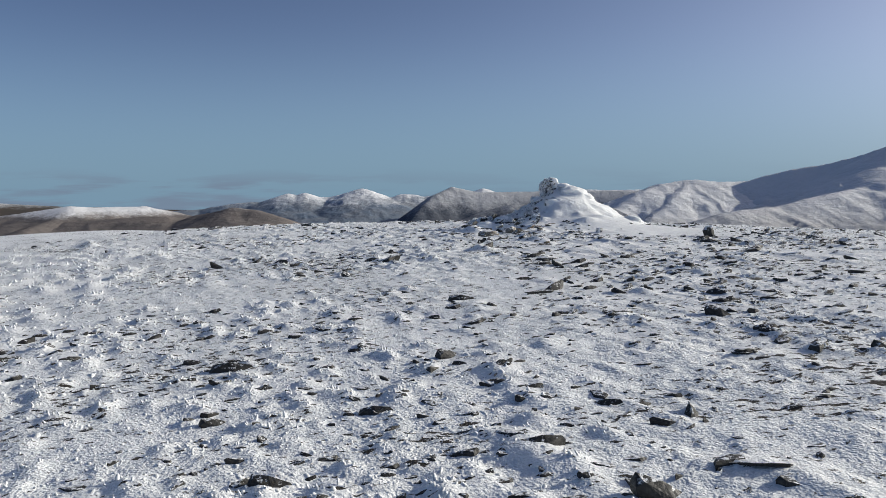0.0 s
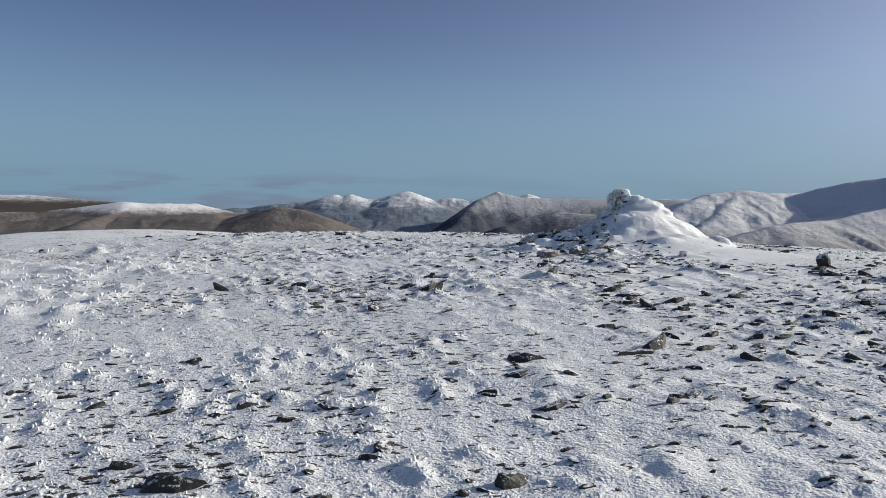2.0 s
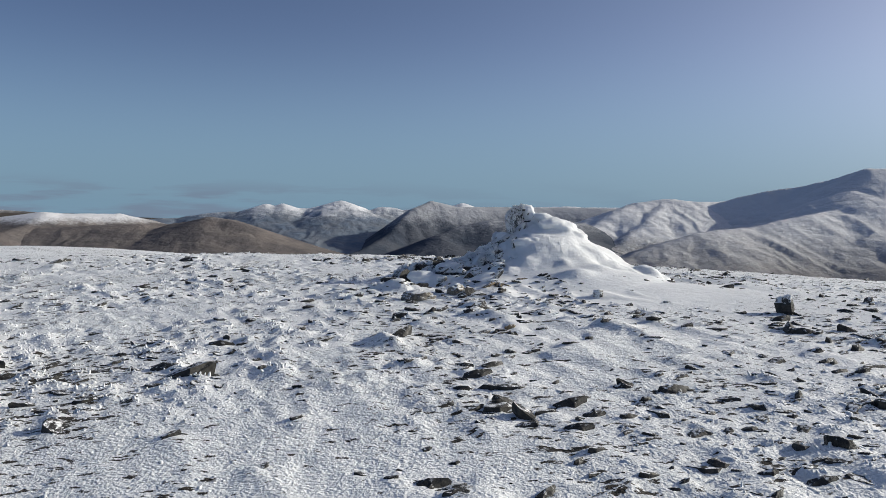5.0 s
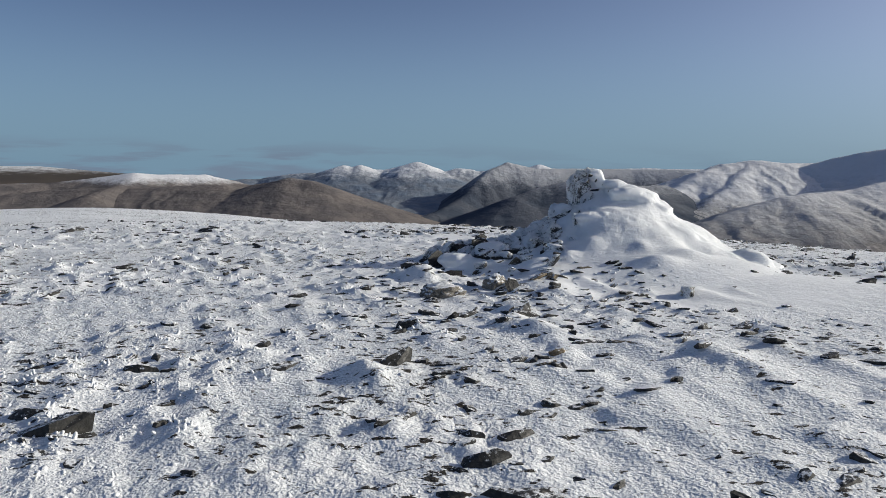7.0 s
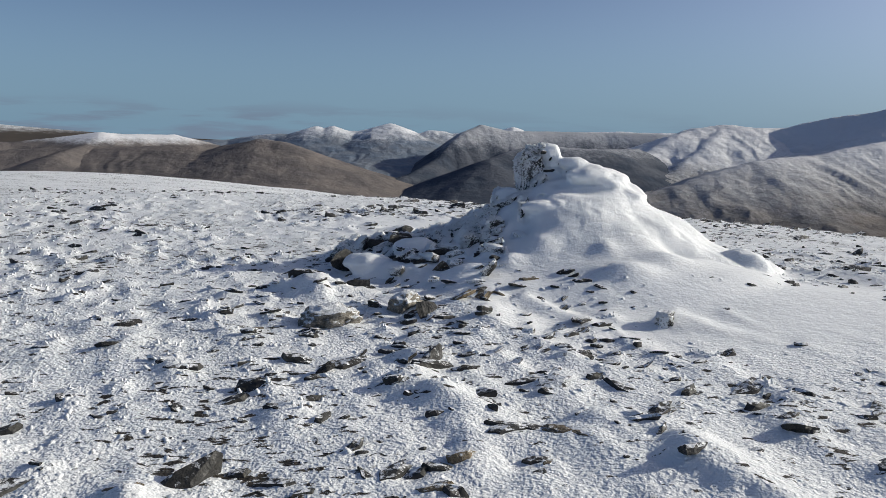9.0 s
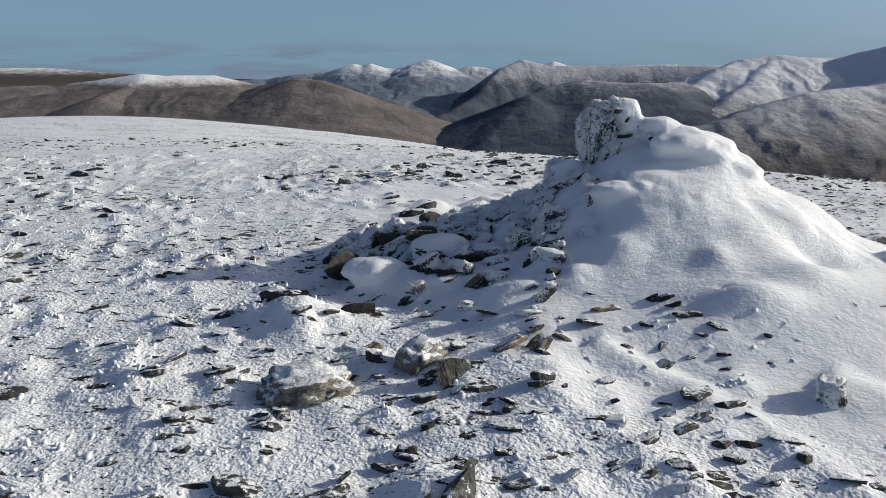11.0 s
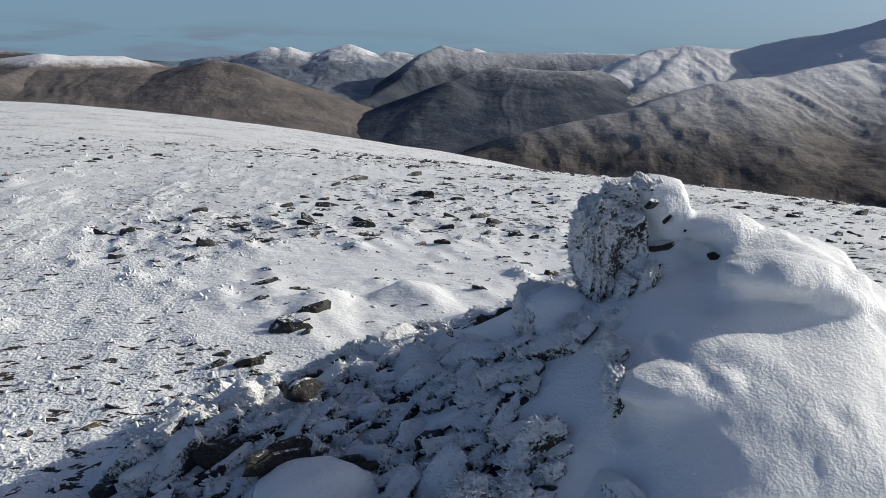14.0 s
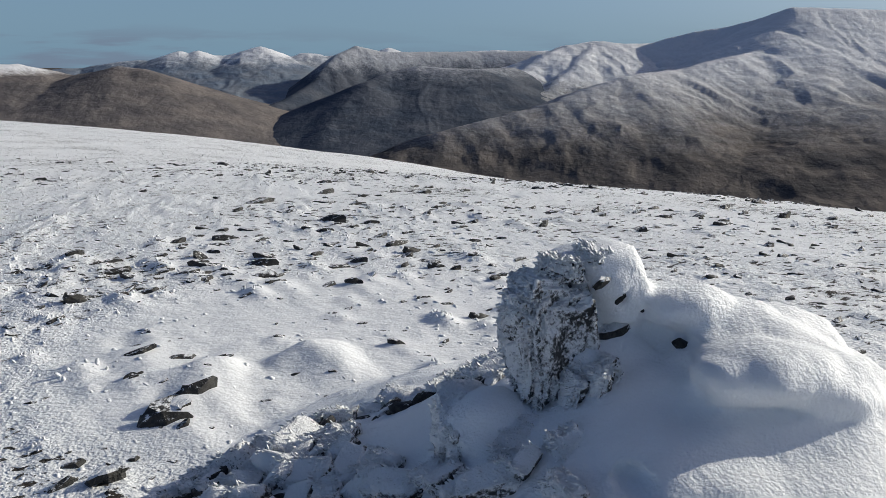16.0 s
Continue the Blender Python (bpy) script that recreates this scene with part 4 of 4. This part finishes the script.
            rubble.append((STONE_MESHES[rnd.randrange(14)], Matrix.LocRotScale((x - 0.45 * w, y - 0.35 * w, top(x - 0.45 * w, y - 0.35 * w) + 0.002), turn, (w * 1.1, w * 0.8, w * 1.5))))
        mesh = variants[rnd.randrange(10)] if rnd.random() < 0.85 else PLATES[rnd.randrange(8)]
        put(x, y, z + 0.018, w * 1.3, w * 1.1, w * rnd.uniform(1.1, 1.9), rnd.uniform(-30, 30), rnd.uniform(-50, 0), rnd.uniform(-60, 60), mesh)
    bm = bmesh.new()
    for mesh, m in rubble:
        known = len(bm.verts)
        bm.from_mesh(mesh)
        bm.verts.ensure_lookup_table()
        bmesh.ops.transform(bm, matrix=m, verts=bm.verts[known:])
    tagged(part("rubble", bm, STONE, cairn, "dark plates standing in for the shaded gaps between the rimed slabs"), kind="stuff")
    # stones half buried where the snow thins out towards the shaded side
    for _ in range(36):
        x = rnd.uniform(-2.2, -0.45)
        y = -0.20 + 0.26 * x - rnd.uniform(0.0, 0.75)
        w = 0.06 + 0.12 * rnd.random()
        z = top(x, y) + 0.012 * rnd.random() - 0.006
        mesh = PLATES[rnd.randrange(8)] if rnd.random() < 0.5 else STONE_MESHES[rnd.randrange(14)]
        put(x, y, z, w * 1.4, w, w * rnd.uniform(1.5, 2.6), rnd.uniform(-25, 25), rnd.uniform(-25, 25), rnd.uniform(0, 360), mesh)
    # the stacked tower under the snow cap
    for k, (x, y, z, w, d, h, rx, ry, rz) in enumerate([
            (-0.125, 0.37, 0.775, 0.25, 0.27, 0.42, 0, -6, 8), (-0.01, 0.42, 0.90, 0.22, 0.22, 0.22, 0, 12, 20), (-0.05, 0.37, 0.64, 0.27, 0.27, 0.28, 0, -8, 40),
            (-0.045, 0.165, 0.675, 0.05, 0.07, 0.17, 10, 12, 30), (-0.005, 0.21, 0.68, 0.05, 0.10, 0.18, 6, 8, 10), (-0.11, 0.21, 0.63, 0.05, 0.12, 0.18, 6, 14, 10),
            (-0.36, 0.36, 0.50, 0.28, 0.24, 0.20, 10, -20, 80), (-0.17, 0.06, 0.545, 0.13, 0.12, 0.18, 20, -12, 20), (-0.27, 0.16, 0.50, 0.22, 0.16, 0.15, 10, -20, 50),
            (-0.24, -0.10, 0.51, 0.08, 0.13, 0.17, 10, -8, 20), (-0.285, -0.24, 0.475, 0.06, 0.16, 0.15, 10, 6, -10), (-0.54, -0.31, 0.345, 0.15, 0.09, 0.17, 30, 8, 30),
            (-0.765, -0.41, 0.215, 0.14, 0.13, 0.14, 10, 8, 24), (-0.63, -0.42, 0.235, 0.08, 0.09, 0.12, 10, -12, 50), (-0.62, 0.08, 0.33, 0.22, 0.16, 0.12, 14, -20, 10),
            (-0.165, 0.35, 0.845, 0.17, 0.19, 0.17, 8, -14, 30), (-0.085, 0.36, 0.995, 0.13, 0.14, 0.075, 6, 14, 60), (0.02, 0.35, 1.03, 0.10, 0.11, 0.05, 10, 8, 20)]):
        put(x, y, z, w, d, h, rx, ry, rz, ROUGH[k % 4])
    # bare stones that stick out of the snow at the foot, and dark plates as shaded holes of the tower
    brown = {7, 15}
    for k, (x, y, z, w, d, h, rx, ry, rz) in enumerate(STONES_AND_HOLES):
        put(x, y, z if z > 0.5 else top(x, y) + 0.01, w, d, h * 1.3, rx, ry, rz, PLATES[k % 8] if k in (11, 12, 13, 14) else (BROWN_MESHES if k in brown else STONE_MESHES)[k % 14])
    # thin slabs on edge that hold the drifts of the shaded foot
    for k, (x, y, z, w, d, h, rx, ry, rz) in enumerate([(-1.87, -0.24, 0.0, 0.32, 0.27, 0.22, 84, 0, 52), (-1.36, -0.05, 0.17, 0.30, 0.22, 0.22, 80, 0, 40), (-1.28, -0.36, 0.11, 0.34, 0.12, 0.25, 50, 8, -16),
                                                        (-1.05, -0.44, 0.13, 0.26, 0.10, 0.25, 55, -6, 14), (-1.60, 0.14, 0.10, 0.24, 0.16, 0.3, 76, 0, 20), (-1.30, 0.42, 0.20, 0.20, 0.16, 0.35, 70, 0, 34)]):
        put(x, y, z, w, d, h, rx, ry, rz, STONE_MESHES[(5 * k) % 14])
    return cairn, rimed, top


def spikes(points, directions, lengths, widths, sides=4, blunt=False):
    """Bent frost needles as arrays of vertices and triangles."""
    n = len(points)
    d = directions / np.linalg.norm(directions, axis=1, keepdims=True)
    ref = np.where(np.abs(d[:, 2:]) < 0.9, np.array([[0, 0, 1.0]]), np.array([[1.0, 0, 0]]))
    a = np.cross(d, ref)
    a /= np.linalg.norm(a, axis=1, keepdims=True)
    b = np.cross(d, a)
    rings = []
    rings_at = ((-0.4, 1.0), (0.35, 1.0), (0.82, 0.74)) if blunt else ((-0.15, 0.8), (0.45, 1.0), (0.8, 0.62))
    for t, r in rings_at:
        for k in range(sides):
            ang = 2 * math.pi * k / sides + t
            rings.append(points + d * (lengths * t)[:, None] + (a * math.cos(ang) + b * math.sin(ang)) * (widths * r)[:, None])
    tip = points + d * lengths[:, None]
    V = np.stack(rings + [tip], 1)
    per = V.shape[1]
    tri = []
    for ring in range(2):
        for k in range(sides):
            p, q = ring * sides + k, ring * sides + (k + 1) % sides
            tri += [(p, q, q + sides), (p, q + sides, p + sides)]
    for k in range(sides):
        tri.append((2 * sides + k, 2 * sides + (k + 1) % sides, 3 * sides))
    F = (np.array(tri)[None] + (np.arange(n) * per)[:, None, None]).reshape(-1, 3)
    return V.reshape(-1, 3), F


CAIRN, RIMED_STONES, cairn_top = build_cairn()


def surface(x, y):
    """Top of the snow, on the cairn or beside it."""
    return max(float(height(ZG, x, y)), cairn_top(x, y))


for k, (x, y, w) in enumerate(OPEN_STONES):
    lay_stone(x, y, w, k)

# an upright block short of the cairn
block = new("stone", STONE_MESHES[3])
block.matrix_world = Matrix.LocRotScale((2.1, -3.35, surface(2.1, -3.35) + 0.09), Euler((radians(80), radians(8), radians(24))), (0.15, 0.38, 0.55))
tagged(block, "upright dark block of stone standing in the snow", "stone", "stones lying in the snow")


# pale quartz boulders and broken slabs at the shaded foot of the cairn
for x, y, w, d, h, rx, ry, rz, mesh, label in [
        (-1.86, -1.86, 0.40, 0.30, 0.20, 0, 0, 10, BLOCKS[0], "large pale quartz boulder crusted with rime, sunk in the snow"),
        (-1.36, -1.66, 0.24, 0.20, 0.19, 8, 0, 50, BLOCKS[1], "pale quartz boulder with rime between its cracks"),
        (2.18, 0.62, 0.30, 0.24, 1.3, 14, -10, 20, STONE_MESHES[7], "dark block of stone behind the snowy foot of the cairn"),
        (2.22, 0.20, 0.28, 0.22, 1.2, -12, 10, -30, STONE_MESHES[11], "dark block of stone behind the snowy foot of the cairn"),
        (-1.20, -1.82, 0.24, 0.14, 0.9, -40, 10, 38, STONE_MESHES[2], "dark schist slab leaning out of the snow"),
        (-1.62, -1.42, 0.16, 0.12, 1.2, -30, 0, 20, BROWN_MESHES[4], "brown block of stone with a drift behind it"),
        (-2.14, -0.89, 0.38, 0.10, 0.5, 20, 0, -4, STONE_MESHES[6], "long thin schist slab at the head of a drift"),
        (-2.05, -0.68, 0.28, 0.20, 0.8, -12, 4, 8, PLATES[3], "frosted schist slab beside the cairn"),
        (-1.70, -0.90, 0.28, 0.18, 0.4, -14, 0, 4, STONE_MESHES[9], "dark schist slab beside the cairn"),
        (0.40, -2.05, 0.16, 0.12, 0.14, 0, 0, 60, ROUGH[1], "rime-combed slab standing out of a drift")]:
    ob = new("stone", mesh)
    ob.matrix_world = Matrix.LocRotScale((x, y, surface(x, y) + 0.004), Euler((radians(rx), radians(ry), radians(rz))), (w, d, h))
    tagged(ob, label, "stone", "stones lying in the snow")


def rime_on_cairn():
    """Frost feathers growing into the wind from the faces of the rimed stones."""
    rng = np.random.default_rng(5)
    P, D = [], []
    for mesh, m in RIMED_STONES:
        turn = m.to_3x3().inverted().transposed()
        big = len(mesh.polygons) > 800
        for f in mesh.polygons:
            nrm = (turn @ f.normal).normalized()
            if nrm.z < -0.3 or nrm.x > 0.3:
                continue
            for _ in range(int(rng.random() < (0.3 if big else 0.4))):
                w = rng.dirichlet((1, 1, 1))
                q = sum((mesh.vertices[i].co * float(k) for i, k in zip(f.vertices, w)), Vector())
                P.append(tuple(m @ q))
                D.append((nrm.x - 0.8 + rng.normal(0, 0.25), nrm.y - 0.2 + rng.normal(0, 0.25), nrm.z - 0.1 + rng.normal(0, 0.25)))
    P, D = np.array(P), np.array(D)
    V, F = spikes(P, D, rng.gamma(3.0, 0.0042, len(P)).clip(0.004, 0.026), rng.uniform(0.0025, 0.006, len(P)), 3)
    ob = new("rime", mesh_arrays("rime", V, F, RIME))
    ob.parent = CAIRN
    tagged(ob, "feathery white rime frost", kind="stuff")


rime_on_cairn()


# ---- frosted grass tufts and small debris ----
def frost_tufts():
    rng = np.random.default_rng(22)
    V, F, base = [], [], 0

    def add(P, D, length, width, sides):
        nonlocal base
        v, f = spikes(P, D, length, width, sides, True)
        V.append(v)
        F.append(f + base)
        base += len(v)

    far = np.hypot(LUMPS[:, 0] + 2, LUMPS[:, 1] + 6)
    for lo, hi, count in ((0, 10, 11), (10, 18, 5), (18, 60, 1)):
        some = LUMPS[(far >= lo) & (far < hi)]
        x, y, s = (np.repeat(some[:, k], count) for k in range(3))
        n = len(x)
        a = rng.normal(0.015, 0.055, n) * s
        c = rng.normal(0, 0.045, n) * s
        px, py = x + a * WX - c * WY, y + a * WY + c * WX
        P = np.stack([px, py, height(ZG, px, py) - 0.004], -1)
        D = np.stack([(px - x) * 5 + rng.normal(0, 0.35, n) - 0.25, (py - y) * 5 + rng.normal(0, 0.35, n) + 0.35, np.full(n, 0.9)], -1)
        big = 1.0 if lo < 11 else 1.4
        add(P, D, rng.gamma(2.6, 0.0055, n).clip(0.005, 0.032) * s * big, rng.uniform(0.005, 0.012, n) * s ** 0.5 * big, 4)
    # small rime crumbs all over the crust, drawn out along the wind
    for x0, x1, y0, y1, step, keep, size in [(-6.4, 3.2, -13.4, 4.0, 0.10, 0.46, 1.0), (-16, -6.4, -13, 8, 0.20, 0.42, 1.7), (-6.4, 9, 4.0, 16, 0.20, 0.43, 1.3),
                                             (3.2, 9, -13, 4.0, 0.22, 0.47, 1.3), (-24, 16, 16, 42, 0.42, 0.42, 1.7)]:
        x, y = scatter(x0, x1, y0, y1, step, rng, keep)
        n = len(x)
        w = rng.gamma(3.2, 0.0056, n).clip(0.005, 0.019) * size
        h = w * rng.uniform(0.25, 0.8, n)
        z = height(ZG, x, y) - 0.004
        sides = 5
        turn = rng.uniform(0, 6.28, n)
        long = rng.uniform(1.0, 2.8, n)
        rows = []
        for lift, r in ((-0.3, 1.0), (0.62, 0.68)):
            for k in range(sides):
                a = turn + 2 * math.pi * k / sides
                rad = w * r * rng.uniform(0.45, 1.35, n)
                u, v = rad * np.cos(a) * long + 0.25 * w * lift, rad * np.sin(a)
                rows.append(np.stack([x + u * WX - v * WY, y + u * WY + v * WX, z + h * lift * rng.uniform(0.75, 1.2, n)], -1))
        rows.append(np.stack([x + rng.normal(0, 0.25, n) * w, y + rng.normal(0, 0.25, n) * w, z + h], -1))
        tri = []
        for k in range(sides):
            q = (k + 1) % sides
            tri += [(k, q, q + sides), (k, q + sides, k + sides), (sides + k, sides + q, 2 * sides)]
        V.append(np.stack(rows, 1).reshape(-1, 3))
        F.append((np.array(tri)[None] + (np.arange(n) * (2 * sides + 1))[:, None, None]).reshape(-1, 3) + base)
        base += n * (2 * sides + 1)
    ob = new("frosted_grass", mesh_arrays("frosted_grass", np.concatenate(V), np.concatenate(F), RIME))
    tagged(ob, "tufts of grass thickly coated in white rime", "grass", kind="stuff")


frost_tufts()


def small_stones():
    """Chips and flakes of rock too small to pick apart."""
    rng = np.random.default_rng(33)
    V, F, base = [], [], 0
    proto = []
    for k in range(5):
        bm = slab_bm(500 + k, 0.19, (1,), (5, 6))
        bmesh.ops.triangulate(bm, faces=bm.faces)
        bm.verts.index_update()
        proto.append((np.array([v.co[:] for v in bm.verts]), np.array([[v.index for v in f.verts] for f in bm.faces])))
        bm.free()
    for x0, x1, y0, y1, step, keep, size in [(-8, 3.8, -14, 4.5, 0.17, 0.47, 0.058), (-7, 4.5, 1.2, 10, 0.30, 0.50, 0.075), (-5.5, 0, -10, -2.2, 0.38, 0.47, 0.09), (-4.0, 4.5, -9.5, -2.2, 0.30, 0.42, 0.10), (-14, 10, 4.5, 22, 0.32, 0.45, 0.075), (3.8, 9, -14, 4.5, 0.35, 0.5, 0.07), (-16, -8, -12, 4.5, 0.42, 0.5, 0.07)]:
        x, y = scatter(x0, x1, y0, y1, step, rng, keep, -0.6)
        z = height(ZG, x, y)
        for p, q, r in zip(x, y, z):
            if ((p + 0.5) / 1.7) ** 2 + ((q - 2.7) / 1.5) ** 2 < 1 and rng.random() < 0.75:
                continue
            v, f = proto[rng.integers(5)]
            w = size * rng.gamma(2.2, 0.5)
            a = rng.normal(0.1, 0.5)
            c, s = math.cos(a), math.sin(a)
            t = rng.normal(0, 0.3)
            vx, vy, vz = v[:, 0] * w * 1.45, v[:, 1] * w, v[:, 2] * w * 1.7 + v[:, 0] * w * t
            V.append(np.stack([p + vx * c - vy * s, q + vx * s + vy * c, r + vz + 0.02 * w], -1))
            F.append(f + base)
            base += len(v)
    ob = new("stone_chips", mesh_arrays("stone_chips", np.concatenate(V), np.concatenate(F), CHIPS, False))
    tagged(ob, "small dark chips of rock scattered over the snow", "stones", kind="stuff")


small_stones()
